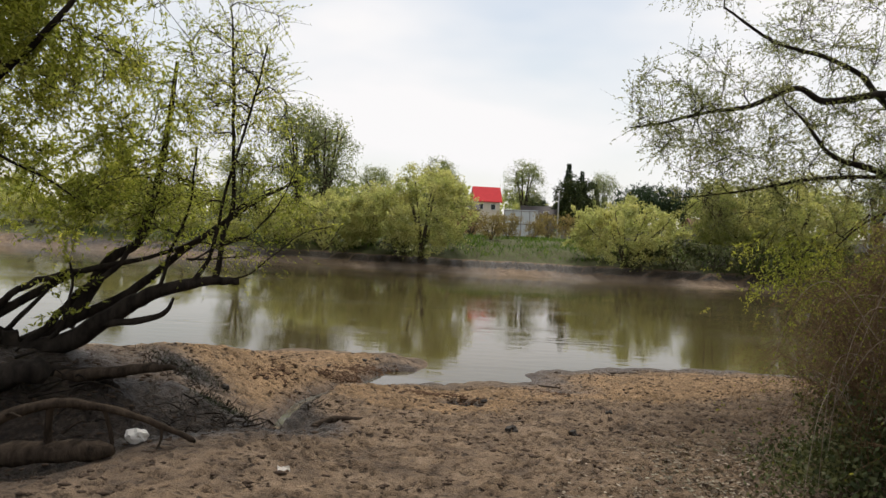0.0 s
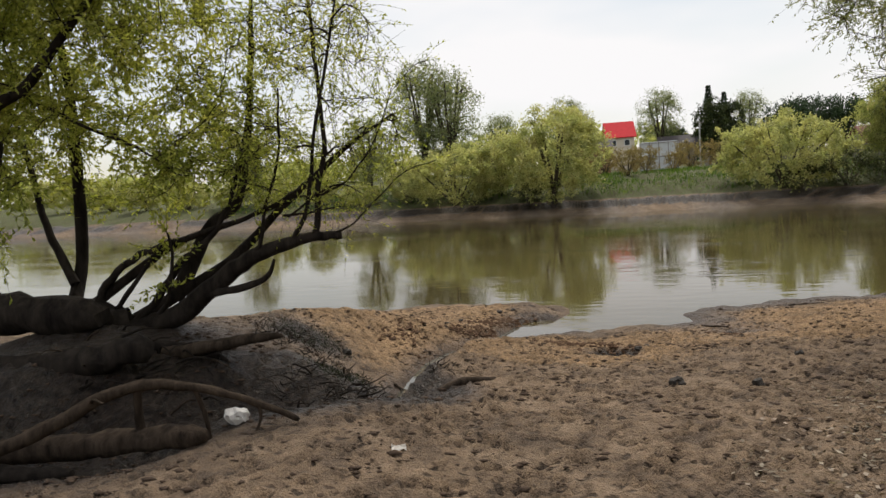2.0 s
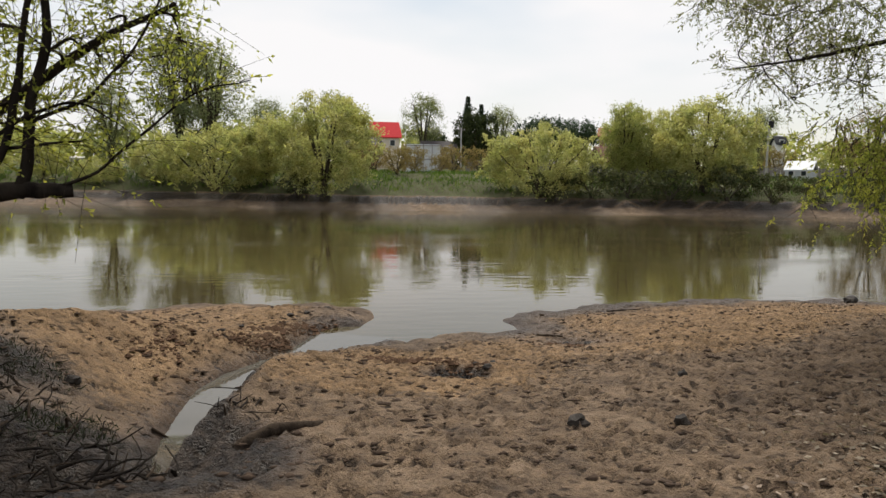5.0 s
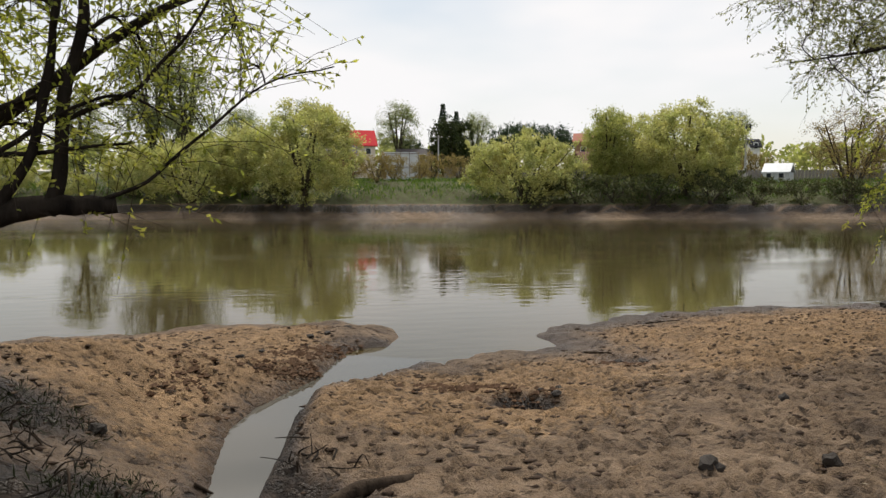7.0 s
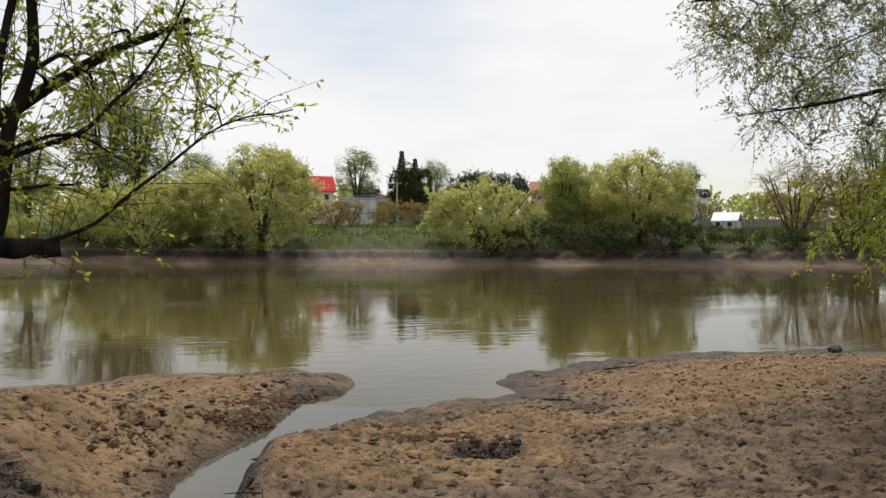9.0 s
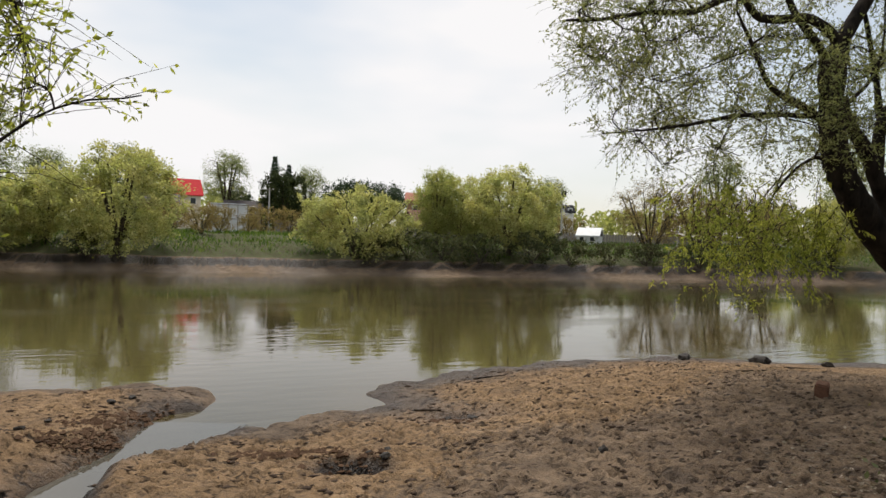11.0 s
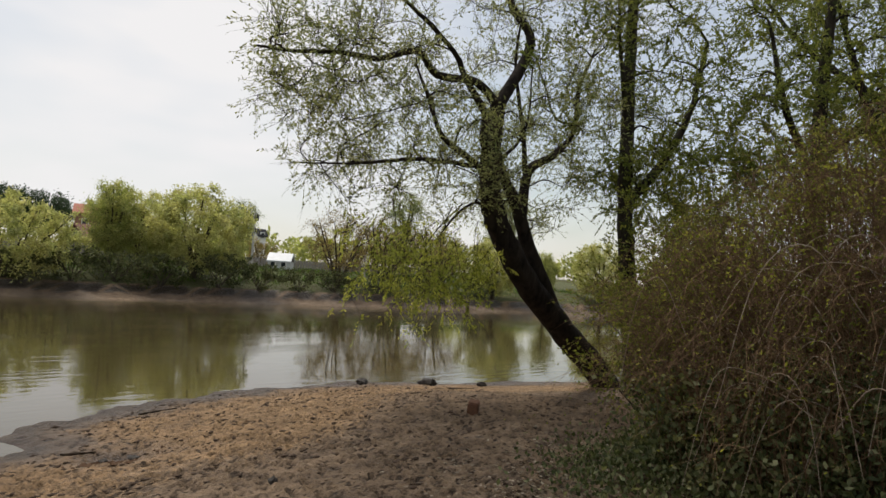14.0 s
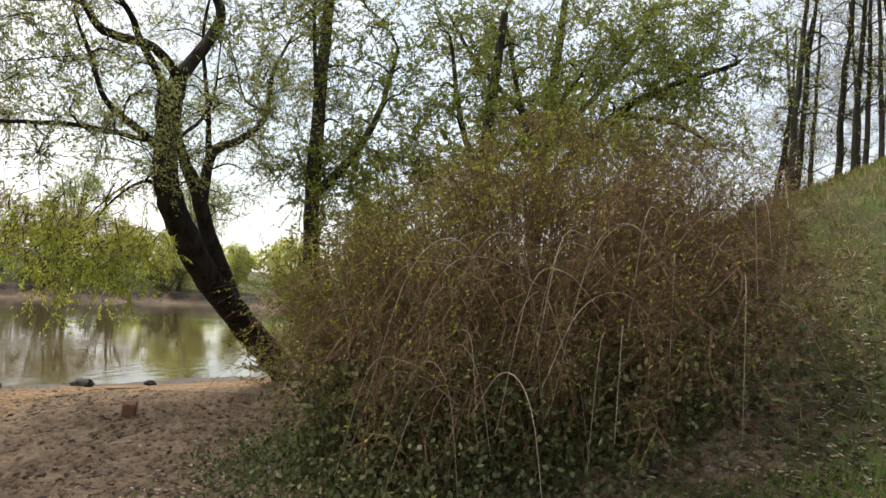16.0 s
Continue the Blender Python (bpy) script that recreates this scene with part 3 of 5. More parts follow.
build_ground()


def build_water():
    v = np.array([(-420, -60, WATER), (420, -60, WATER), (420, 200, WATER), (-420, 200, WATER)])
    ob = link_mesh("water", mesh_from("water", v, [(0, 1, 2, 3)]), M_WATER)
    tagged(ob, "calm brown river reflecting sky and trees", "water", kind="structure")
    # the rill is a ribbon that runs down into the river
    mid = smooth_line(np.c_[RILL, RILL_TOP], 7)
    half = np.interp(np.linspace(0, 1, len(mid)), np.linspace(0, 1, len(RILL)), RILL_HALF + 0.05 * (RILL_HALF > 0.03))
    tan = np.gradient(mid[:, :2], axis=0)
    tan /= np.linalg.norm(tan, axis=1, keepdims=True)
    nor = np.c_[-tan[:, 1], tan[:, 0]]
    v = np.vstack([np.c_[mid[:, :2] + nor * half[:, None], mid[:, 2]], np.c_[mid[:, :2] - nor * half[:, None], mid[:, 2]]])
    v[:, 2] = np.maximum(v[:, 2], WATER + 0.003)
    m = len(mid)
    f = [(i, i + 1, m + i + 1, m + i) for i in range(m - 1)]
    tagged(link_mesh("rill_water", mesh_from("rill_water", v, f), M_RILL), "shallow rill of grey water running through mud", "water", kind="structure")


build_water()


# ---- near trees ----
def left_willow():
    g = Grower(11)
    g.limb([(-4.75, 6.65, -0.25), (-4.5, 6.75, 0.05), (-4.24, 6.9, 0.12)], 0.24, 0.16, 10)
    low = g.limb([(-4.4, 6.8, 0.0), (-3.79, 6.95, 0.17), (-3.41, 6.95, 0.42), (-3.05, 6.95, 0.65), (-2.69, 6.95, 0.79), (-2.34, 6.95, 0.86), (-2.06, 6.97, 0.87)], 0.12, 0.035, 8, 5, 0.006)
    g.limb([(-3.45, 6.92, 0.37), (-2.91, 6.85, 0.46), (-2.74, 6.85, 0.55), (-2.68, 6.85, 0.68)], 0.045, 0.015, 6)
    g.limb([(-2.33, 6.95, 0.83), (-2.27, 6.95, 1.02), (-2.23, 6.95, 1.37), (-2.15, 6.95, 1.66), (-2.19, 7.0, 2.34), (-2.24, 7.05, 3.12), (-2.3, 7.1, 3.7)], 0.036, 0.009, 6)
    g.limb([(-2.55, 6.93, 0.80), (-2.39, 6.92, 1.04), (-2.28, 6.9, 1.37), (-2.2, 6.85, 1.77), (-1.96, 6.8, 2.59), (-1.8, 6.7, 3.2)], 0.028, 0.008, 6)
    g.limb([(-2.2, 6.95, 0.86), (-1.93, 6.95, 0.97), (-1.69, 6.95, 1.18), (-1.43, 6.95, 1.39), (-1.13, 6.95, 1.48)], 0.011, 0.003, 5)
    g.limb([(-2.55, 6.95, 1.06), (-2.23, 6.9, 1.25), (-1.98, 6.9, 1.32), (-1.81, 6.9, 1.23)], 0.012, 0.004, 5)
    g.limb([(-2.6, 6.95, 1.07), (-2.28, 6.95, 1.1), (-2.0, 6.95, 1.13)], 0.014, 0.005, 5)
    g.limb([(-2.23, 6.95, 1.23), (-1.98, 6.95, 1.34), (-1.82, 6.95, 1.5), (-1.65, 6.95, 1.74), (-1.5, 6.95, 2.1)], 0.012, 0.004, 5)
    g.limb([(-4.5, 6.9, 0.0), (-3.94, 7.2, 0.33), (-3.3, 7.25, 0.68), (-2.79, 7.3, 1.13), (-2.07, 7.3, 1.67), (-1.6, 7.35, 1.95)], 0.075, 0.012, 7)
    g.limb([(-3.95, 7.18, 0.3), (-3.73, 7.3, 0.73), (-3.6, 7.4, 1.02), (-3.3, 7.5, 1.3), (-3.1, 7.5, 2.3), (-3.0, 7.5, 3.2)], 0.085, 0.02, 7)
    g.limb([(-5.0, 6.9, 0.05), (-5.06, 7.3, 0.72), (-4.99, 7.3, 1.99), (-5.08, 7.4, 2.64), (-5.17, 7.4, 3.41), (-5.1, 7.4, 4.6)], 0.078, 0.02, 8)
    g.limb([(-4.9, 7.0, 0.2), (-4.31, 7.1, 0.58), (-3.79, 7.1, 0.87), (-3.18, 7.1, 1.03), (-2.6, 7.1, 1.2)], 0.06, 0.012, 7)
    g.limb([(-5.4, 6.7, 0.2), (-5.6, 6.3, 1.2), (-4.9, 6.2, 2.1), (-4.54, 6.2, 2.28), (-4.12, 6.2, 2.65), (-3.6, 6.2, 3.19), (-3.0, 6.2, 4.0)], 0.07, 0.02, 8)
    g.limb([(-5.0, 7.1, 0.5), (-5.35, 7.2, 1.1), (-5.6, 7.3, 1.9), (-6.1, 7.4, 3.2)], 0.05, 0.012, 6)
    g.limb([(-4.7, 6.95, 0.2), (-4.56, 7.0, 0.49), (-4.14, 7.0, 0.77), (-3.57, 7.0, 0.93), (-2.87, 7.05, 1.12), (-2.4, 7.1, 1.33)], 0.05, 0.012, 7, 5, 0.008)
    g.limb([(-4.2, 6.85, 0.1), (-4.0, 6.9, 0.30), (-3.69, 6.95, 0.68), (-3.39, 7.0, 0.89), (-3.2, 7.05, 1.2), (-3.06, 7.1, 1.57), (-2.95, 7.2, 2.2)], 0.045, 0.012, 7, 5, 0.008)
    g.limb([(-4.45, 6.9, 0.2), (-4.2, 6.85, 0.44), (-3.92, 6.8, 0.71)], 0.032, 0.02, 6)
    g.limb([(-3.95, 6.9, 0.2), (-3.8, 6.85, 0.35), (-3.70, 6.85, 0.75), (-3.74, 6.85, 0.98)], 0.026, 0.01, 6)
    g.limb([(-3.0, 6.95, 0.66), (-2.82, 6.9, 0.86), (-2.75, 6.9, 1.15), (-2.55, 6.85, 1.6), (-2.5, 6.85, 2.2)], 0.026, 0.008, 6, 5, 0.006)
    g.limb([(-4.6, 6.2, 2.3), (-4.2, 6.4, 2.0), (-3.7, 6.5, 1.75), (-3.4, 6.6, 1.5)], 0.02, 0.006, 5)
    g.limb([(-5.0, 6.4, 1.9), (-4.75, 6.0, 1.2), (-4.7, 5.9, 0.8)], 0.02, 0.008, 5)
    rng = g.rng
    t = np.vstack([in_ellipsoid(rng, 210, (-4.4, 7.2, 2.6), (2.9, 1.7, 2.4), 0.2), in_ellipsoid(rng, 34, (-2.4, 7.0, 2.1), (1.25, 0.7, 1.2), 0.2), in_ellipsoid(rng, 170, (-5.2, 6.6, 3.6), (2.3, 1.3, 1.7), 0.2),
                   in_ellipsoid(rng, 60, (-7.0, 7.5, 2.8), (2.0, 1.8, 2.2), 0.3), in_ellipsoid(rng, 110, (-5.9, 6.9, 4.4), (2.4, 1.4, 1.3), 0.2), in_ellipsoid(rng, 30, (-3.4, 7.4, 1.75), (1.9, 0.8, 0.5), 0.2), in_ellipsoid(rng, 60, (-4.2, 6.6, 3.0), (2.0, 1.0, 1.4), 0.2)])
    t = t[(t[:, 2] > 1.25 - 0.3 * (t[:, 0] > -2.6)) & (t[:, 0] < -1.05 - 0.33 * np.maximum(0, t[:, 2] - 2.2))]
    t = np.vstack([t, in_ellipsoid(rng, 16, (-2.0, 6.9, 2.5), (0.45, 0.5, 0.7), 0.2)])
    g.reach(t, 0.011, 0.4)
    g.twig(11500, 0.42, 0.0022, 0.3, 0.25, 0.02)
    p, w = g.leaf_places(190000)
    keep = rng.uniform(size=len(p)) < np.clip((-p[:, 0] - 1.9) / 1.8, 0.30, 1)
    p, w = p[keep], w[keep]
    fine = p[:, 0] > -3.0 + 0.35 * rng.normal(size=len(p))
    q, qw = g.leaf_places(105000)
    pick = q[:, 0] > -3.0
    a, af = leaves(rng, p[~fine], w[~fine], 0.056, 0.021, 0.75)
    c, cf = leaves(rng, q[pick], qw[pick], 0.035, 0.015, 0.75)
    crown = (np.vstack([a, c]), np.vstack([af, cf + len(a)]))
    return tree_object(g, "willow_tree", "leaning multi-stemmed willow with fresh yellow-green leaves", "tree", M_BARK_DARK, M_TWIG, M_LEAF_NEAR,
                       crown, (-4.6, 6.7, -0.2), 0.012)


def right_willow():
    g = Grower(23)
    y = 9.4
    g.limb([(10.5, y, -0.9), (10.0, y, -0.52), (9.05, y, 0.05), (7.69, y, 0.85), (6.86, y, 1.53), (6.46, y, 2.03), (6.32, y, 2.54), (6.39, y, 3.17), (6.45, y, 3.51)], 0.25, 0.10, 12, 6, 0.008)
    g.limb([(6.45, y, 3.46), (5.92, y, 3.65), (5.07, 9.35, 3.50), (4.62, 9.3, 3.65), (4.04, 9.3, 3.39), (3.46, 9.25, 3.27), (2.8, 9.2, 3.08), (2.4, 9.2, 3.0)], 0.062, 0.010, 8)
    g.limb([(6.44, y, 3.46), (7.04, y, 4.26), (7.21, 9.45, 4.72), (6.92, 9.6, 5.1), (7.0, 9.7, 5.7), (7.2, 9.8, 6.4)], 0.088, 0.03, 8)
    g.limb([(6.3, y, 2.6), (6.15, y, 2.95), (6.13, y, 3.3), (5.82, 9.5, 3.68), (5.61, 9.5, 3.92), (5.09, 9.5, 4.15), (4.33, 9.4, 4.3), (3.6, 9.3, 4.7)], 0.068, 0.014, 8)
    g.limb([(6.3, y, 2.48), (5.59, 9.35, 2.66), (5.15, 9.3, 2.78), (4.7, 9.2, 3.22), (4.4, 9.1, 3.41)], 0.052, 0.010, 7)
    g.limb([(5.95, 9.38, 2.53), (5.07, 9.5, 2.47), (4.3, 9.6, 2.30), (3.87, 9.7, 2.22), (3.32, 9.8, 2.14)], 0.032, 0.007, 6)
    g.limb([(8.35, y, 0.45), (7.91, y, 0.98), (7.48, 9.45, 1.58), (7.10, 9.45, 2.15), (6.74, y, 2.44), (6.40, y, 2.85)], 0.15, 0.055, 9)
    g.limb([(7.25, 9.45, 1.95), (7.46, 9.5, 2.72), (8.12, 9.5, 3.08), (8.75, 9.5, 3.59), (8.86, 9.5, 4.34), (9.36, 9.5, 5.16)], 0.085, 0.02, 7)
    g.limb([(7.40, 9.5, 2.46), (7.41, 9.6, 3.29), (7.25, 9.7, 4.32), (7.38, 9.7, 5.25)], 0.05, 0.012, 6)
    g.limb([(8.78, 9.5, 3.7), (8.3, 9.6, 3.75), (8.0, 9.6, 4.1), (7.8, 9.7, 4.6)], 0.025, 0.007, 5)
    g.limb([(6.6, y, 2.75), (6.9, 9.3, 3.1), (7.0, 9.25, 3.5), (6.95, 9.2, 4.2)], 0.03, 0.008, 5)
    g.limb([(6.46, y, 2.0), (6.05, 9.4, 2.06), (5.6, 9.4, 1.80), (5.3, 9.4, 1.45)], 0.028, 0.008, 6)
    rng = g.rng
    t = np.vstack([in_ellipsoid(rng, 300, (6.4, 9.5, 4.6), (3.7, 2.2, 2.9), 0.3), in_ellipsoid(rng, 110, (4.3, 9.4, 2.7), (1.7, 1.5, 1.0), 0.2),
                   in_ellipsoid(rng, 26, (3.0, 9.2, 3.25), (0.9, 0.9, 0.6), 0.2), in_ellipsoid(rng, 50, (8.6, 9.7, 3.3), (1.8, 1.6, 1.5), 0.2)])
    edge = np.where(t[:, 2] > 2.75, 0.68 * t[:, 1] - 3.85, 0.79 * t[:, 1] - 4.28)      # the crown is cut along sight lines from where the camera stands
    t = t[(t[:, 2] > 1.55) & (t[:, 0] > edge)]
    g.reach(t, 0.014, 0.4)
    g.twig(10500, 0.36, 0.0019, 0.15, 0.12, 0.025)
    p, w = g.leaf_places(85000, 0.3)
    thing = tree_object(g, "willow_tree", "tall forked willow leaning over the shore with small pale leaves", "tree", M_BARK_DARK, M_TWIG, M_LEAF_PALE,
                        leaves(rng, p, w, 0.043, 0.016, 0.8), (9.6, y, -0.6), 0.012)
    # drooping sprays low over the water
    d = Grower(24)
    d.limb([(5.79, 9.4, 2.01), (5.5, 9.5, 1.7), (5.3, 9.6, 1.4)], 0.012, 0.006, 5)
    for k in range(60):
        x0, z0 = d.rng.uniform(4.45, 6.2), d.rng.uniform(1.0, 1.8)
        yy = d.rng.uniform(8.9, 10.2)
        d.limb([(x0 + 0.1, yy, z0), (x0, yy + d.rng.normal() * 0.1, z0 - 0.15), (x0 + d.rng.normal() * 0.3, yy, z0 - d.rng.uniform(0.2, 0.75))], 0.006, 0.002, 3, 3)
    d.twig(800, 0.25, 0.002, 0.0, 0.3, 0.02)
    p, w = d.leaf_places(9500)
    lv, lf = leaves(d.rng, p, w, 0.050, 0.017, 0.7, 0.4)
    o = np.array((9.6, y, -0.6))
    v, f = tubes(d.wood + d.twigs)
    tagged(link_mesh("hanging_twig", mesh_from("hanging_twig", v - o, f), M_TWIG, thing), kind="stuff")
    link_mesh("hanging_leaves", mesh_from("hanging_leaves", lv - o, lf, False), M_LEAF_NEAR, thing, "yellow-green drooping sprays")
    return thing


def bank_tree(seed, base, limbs, crown, count, label, twigs=1500, leaf_mat=None, size=0.05, targets=90):
    g = Grower(seed)
    for pts, r0, r1 in limbs:
        g.limb(pts, r0, r1, 8, 5, 0.008)
    t = np.vstack([in_ellipsoid(g.rng, targets, c, r, 0.2) for c, r in crown])
    t = t[t[:, 2] > base[2] + 1.1]
    g.reach(t, 0.022, 0.4)
    g.twig(twigs, 0.45, 0.003, 0.25, 0.15, 0.03)
    p, w = g.leaf_places(count)
    return tree_object(g, "bank_tree", label, "tree", M_BARK_GREY, M_TWIG, leaf_mat or M_LEAF_BANK, leaves(g.rng, p, w, size, size * 0.42, 0.8), base, 0.012, "trees on the bank")


left_willow()
right_willow()
bank_tree(31, (8.4, 8.1, -0.35), [([(8.45, 8.1, -0.5), (8.36, 8.2, 0.8), (8.28, 8.3, 1.97), (8.19, 8.3, 3.6), (8.2, 8.3, 5.26), (8.25, 8.3, 7.0)], 0.15, 0.06),
                                  ([(8.25, 8.3, 2.3), (8.9, 8.1, 2.9), (9.6, 7.9, 3.9), (10.0, 7.8, 5.2)], 0.09, 0.03), ([(8.2, 8.3, 3.6), (7.7, 8.2, 4.3), (7.5, 8.2, 5.2)], 0.045, 0.012)],
          [((8.6, 8.2, 4.6), (2.2, 1.8, 2.6)), ((9.2, 7.6, 2.4), (1.8, 1.3, 1.3))], 62000, "straight mossy alder trunk with light green leaves", 2600, targets=130)
bank_tree(32, (9.3, 6.0, 1.0), [([(9.3, 6.0, 0.8), (9.35, 6.0, 2.4), (9.5, 6.0, 3.9), (9.6, 5.9, 5.6)], 0.16, 0.06), ([(9.35, 6.0, 2.6), (8.9, 6.3, 3.6), (8.6, 6.5, 4.8)], 0.07, 0.02),
                                ([(9.4, 6.0, 3.0), (10.0, 5.2, 3.9), (10.4, 4.6, 5.0)], 0.08, 0.025)],
          [((9.2, 5.4, 4.5), (2.2, 2.6, 1.9)), ((9.0, 5.4, 3.0), (1.6, 2.2, 1.1))], 66000, "dark branching tree with young green leaves on the bank", 2600, targets=130)
bank_tree(33, (10.2, 5.3, 2.0), [([(10.2, 5.3, 1.8), (10.0, 5.0, 3.0), (9.8, 4.1, 3.95), (9.7, 3.4, 4.35), (9.6, 2.4, 4.7)], 0.12, 0.03), ([(10.05, 5.1, 2.9), (10.2, 5.6, 4.1), (10.4, 6.0, 5.7)], 0.09, 0.03),
                                 ([(9.8, 4.0, 3.98), (9.7, 3.2, 3.8), (9.7, 2.5, 3.4)], 0.035, 0.01)],
          [((9.9, 4.8, 4.9), (1.8, 2.2, 1.4)), ((9.6, 3.2, 4.9), (1.2, 1.6, 0.8))], 32000, "tree with a long leaning limb over the slope", 1900, targets=110)


bank_tree(34, (12.6, 5.6, 2.6), [([(12.6, 5.6, 2.3), (12.5, 5.5, 4.2), (12.4, 5.3, 6.2), (12.5, 5.2, 8.4)], 0.15, 0.05), ([(12.5, 5.5, 4.0), (12.2, 4.4, 5.2), (12.0, 3.6, 6.2)], 0.08, 0.02),
                                 ([(12.5, 5.5, 4.4), (12.2, 6.8, 5.6), (12.1, 7.6, 6.8)], 0.08, 0.02)],
          [((12.3, 5.2, 5.6), (2.2, 3.0, 2.6)), ((12.2, 4.2, 4.2), (1.5, 2.6, 1.2))], 34000, "leafy young tree higher up the bank", 2200, None, 0.06, 120)


# ---- the bush and undergrowth ----
def tangled_bush():
    rng = np.random.default_rng(5)
    cx, cy, rx, ry = 3.95, 4.45, 0.95, 1.4
    thing = tagged(new("bush"), "dense tangled brown bush with arching canes and small green leaves", "bush")
    stems, canes, g = [], [], Grower(6)
    for k in range(1500):
        a = rng.uniform(0, 2 * np.pi)
        r0 = rng.uniform(0, 1) ** 0.6
        bx, by = cx + rx * r0 * math.cos(a), cy + ry * r0 * math.sin(a)
        b = a + rng.normal() * 0.6
        out = rng.uniform(0.1, 0.7) if k % 3 else rng.uniform(0.4, 0.95)
        z0 = height(bx, by)
        top = rng.uniform(0.85, 2.1) * (1 - 0.38 * r0**2) * (1 - 0.2 * out**2)
        fall = rng.uniform(-0.1, 0.6) * out
        line = smooth_line([(bx, by, z0 - 0.05), (bx + 0.35 * out * math.cos(b), by + 0.35 * out * math.sin(b), z0 + 0.72 * top),
                            (bx + 0.8 * out * math.cos(b), by + 0.8 * out * math.sin(b), z0 + top), (bx + 1.15 * out * math.cos(b), by + 1.15 * out * math.sin(b), z0 + top - fall)], 4)
        line[1:] += rng.normal(size=(len(line) - 1, 3)) * 0.02
        r = rng.uniform(0.0022, 0.005)
        stems.append((line, np.linspace(r, r * 0.4, len(line)), 3))
        g.nodes += list(line[4:])
        g.rads += [0.01] * (len(line) - 4)
        g.dirs += list(unit(np.gradient(line, axis=0))[4:])
    for k in range(62):       # bare canes that arch outwards and hang in front
        a = rng.uniform(2.2, 4.6)
        s_ = rng.uniform(0.7, 1.2)
        bx, by = cx + s_ * rx * math.cos(a), cy + s_ * ry * math.sin(a)
        e, ln = a + rng.choice((-1, 1)) * rng.uniform(0.6, 1.9), rng.uniform(0.35, 0.8)
        ex, ey = bx + ln * math.cos(e), by + ln * math.sin(e)
        z0 = height(bx, by) + rng.uniform(0.4, 1.2)
        z1 = max(height(ex, ey) + rng.uniform(0.05, 0.4), z0 - rng.uniform(0.2, 0.7))
        rise = rng.uniform(0.08, 0.4)
        line = smooth_line([(bx, by, z0), (bx * 0.6 + ex * 0.4, by * 0.6 + ey * 0.4, z0 + rise), (bx * 0.25 + ex * 0.75, by * 0.25 + ey * 0.75, z0 + 0.55 * rise), (ex, ey, z1)], 5)
        canes.append((line, np.linspace(0.0042, 0.0015, len(line)), 4))
    g.dirs = [unit(np.array(d) * 0.4 + g.rng.normal(size=3) * 0.35) for d in g.dirs]
    g.twig(21000, 0.28, 0.0015, 0.0, 0.05, 0.05)
    v, f = tubes(stems)
    tagged(link_mesh("stem_tangle", mesh_from("stem_tangle", v, f), M_STEM, thing), kind="stuff")
    for c in canes:
        v, f = tubes([c])
        link_mesh("cane", mesh_from("cane", v, f), M_CANE, thing, "pale bare arching cane")
    v, f = tubes(g.twigs)
    tagged(link_mesh("twig_growth", mesh_from("twig_growth", v, f), M_STEM, thing), kind="stuff")
    p, w = g.leaf_places(80000, 0.3)
    keep = rng.uniform(size=len(p)) < np.clip((p[:, 2] - 0.4) / 1.3 + 0.5 * (p[:, 1] - 5.2), 0.25, 1)
    v, f = leaves(rng, p[keep], w[keep], 0.024, 0.012, 0.8)
    link_mesh("foliage", mesh_from("foliage", v, f, False), M_LEAF_BUSH, thing)


def leafy_shrub(seed, x, y, r, tall, count, label, mat):
    g = Grower(seed)
    z = height(x, y)
    for k in range(int(26 * r) + 10):
        a, o = g.rng.uniform(0, 2 * np.pi), r * g.rng.uniform(0.1, 1.0)
        h = tall * g.rng.uniform(0.5, 1.0) * (1 - 0.35 * (o / r) ** 2)
        g.limb([(x + 0.2 * o * math.cos(a), y + 0.2 * o * math.sin(a), z - 0.05), (x + 0.6 * o * math.cos(a), y + 0.6 * o * math.sin(a), z + 0.65 * h), (x + o * math.cos(a), y + o * math.sin(a), z + h)], 0.010, 0.003, 4, 4, 0.01)
    g.twig(int(count / 9), 0.26, 0.002, 0.2, 0.1, 0.05)
    p, w = g.leaf_places(count)
    return tree_object(g, "shrub", label, "shrub", M_TWIG, M_TWIG, mat, leaves(g.rng, p, w, 0.040, 0.019, 0.9), (x, y, z), group="shrubs by the bush")


tangled_bush()
leafy_shrub(41, 4.6, 6.0, 0.9, 1.5, 20000, "low green leafy shrub beside the bush", M_LEAF_BUSH)
leafy_shrub(42, 6.3, 6.6, 1.2, 2.1, 22000, "low green leafy shrub under the willow", M_LEAF_BUSH)
leafy_shrub(43, 7.6, 7.0, 1.5, 2.9, 30000, "low green leafy shrub under the alder", M_LEAF_BUSH)
leafy_shrub(44, 6.9, 3.2, 0.9, 1.2, 6000, "thin green shrub on the turf slope", M_LEAF_BUSH)


def scatter(name, label, category, n, area, place_ok, size, width, mat, seed, up=0.0, spread=1.0, lift=0.01):
    """Small leaves or blades strewn over the ground."""
    rng = np.random.default_rng(seed)
    x, y = rng.uniform(area[0], area[1], n), rng.uniform(area[2], area[3], n)
    z, sand, turf, wet = land(x, y)
    keep = place_ok(x, y, z, sand, turf, wet, rng)
    p = np.stack([x, y, z + rng.uniform(0.25, 1.0, n) ** 1.5 * lift], 1)[keep]
    ways = np.zeros_like(p)
    ways[:, 2] = up
    v, f = leaves(rng, p, ways, size, width, spread)
    if not up:
        v = v.reshape(-1, 4, 3)
        v[:, :, 2] = p[:, None, 2] + (v[:, :, 2] - p[:, None, 2]) * 0.35 + 0.008
        v = v.reshape(-1, 3)
    return tagged(link_mesh(name, mesh_from(name, v, f, False), mat), label, category, kind="stuff")


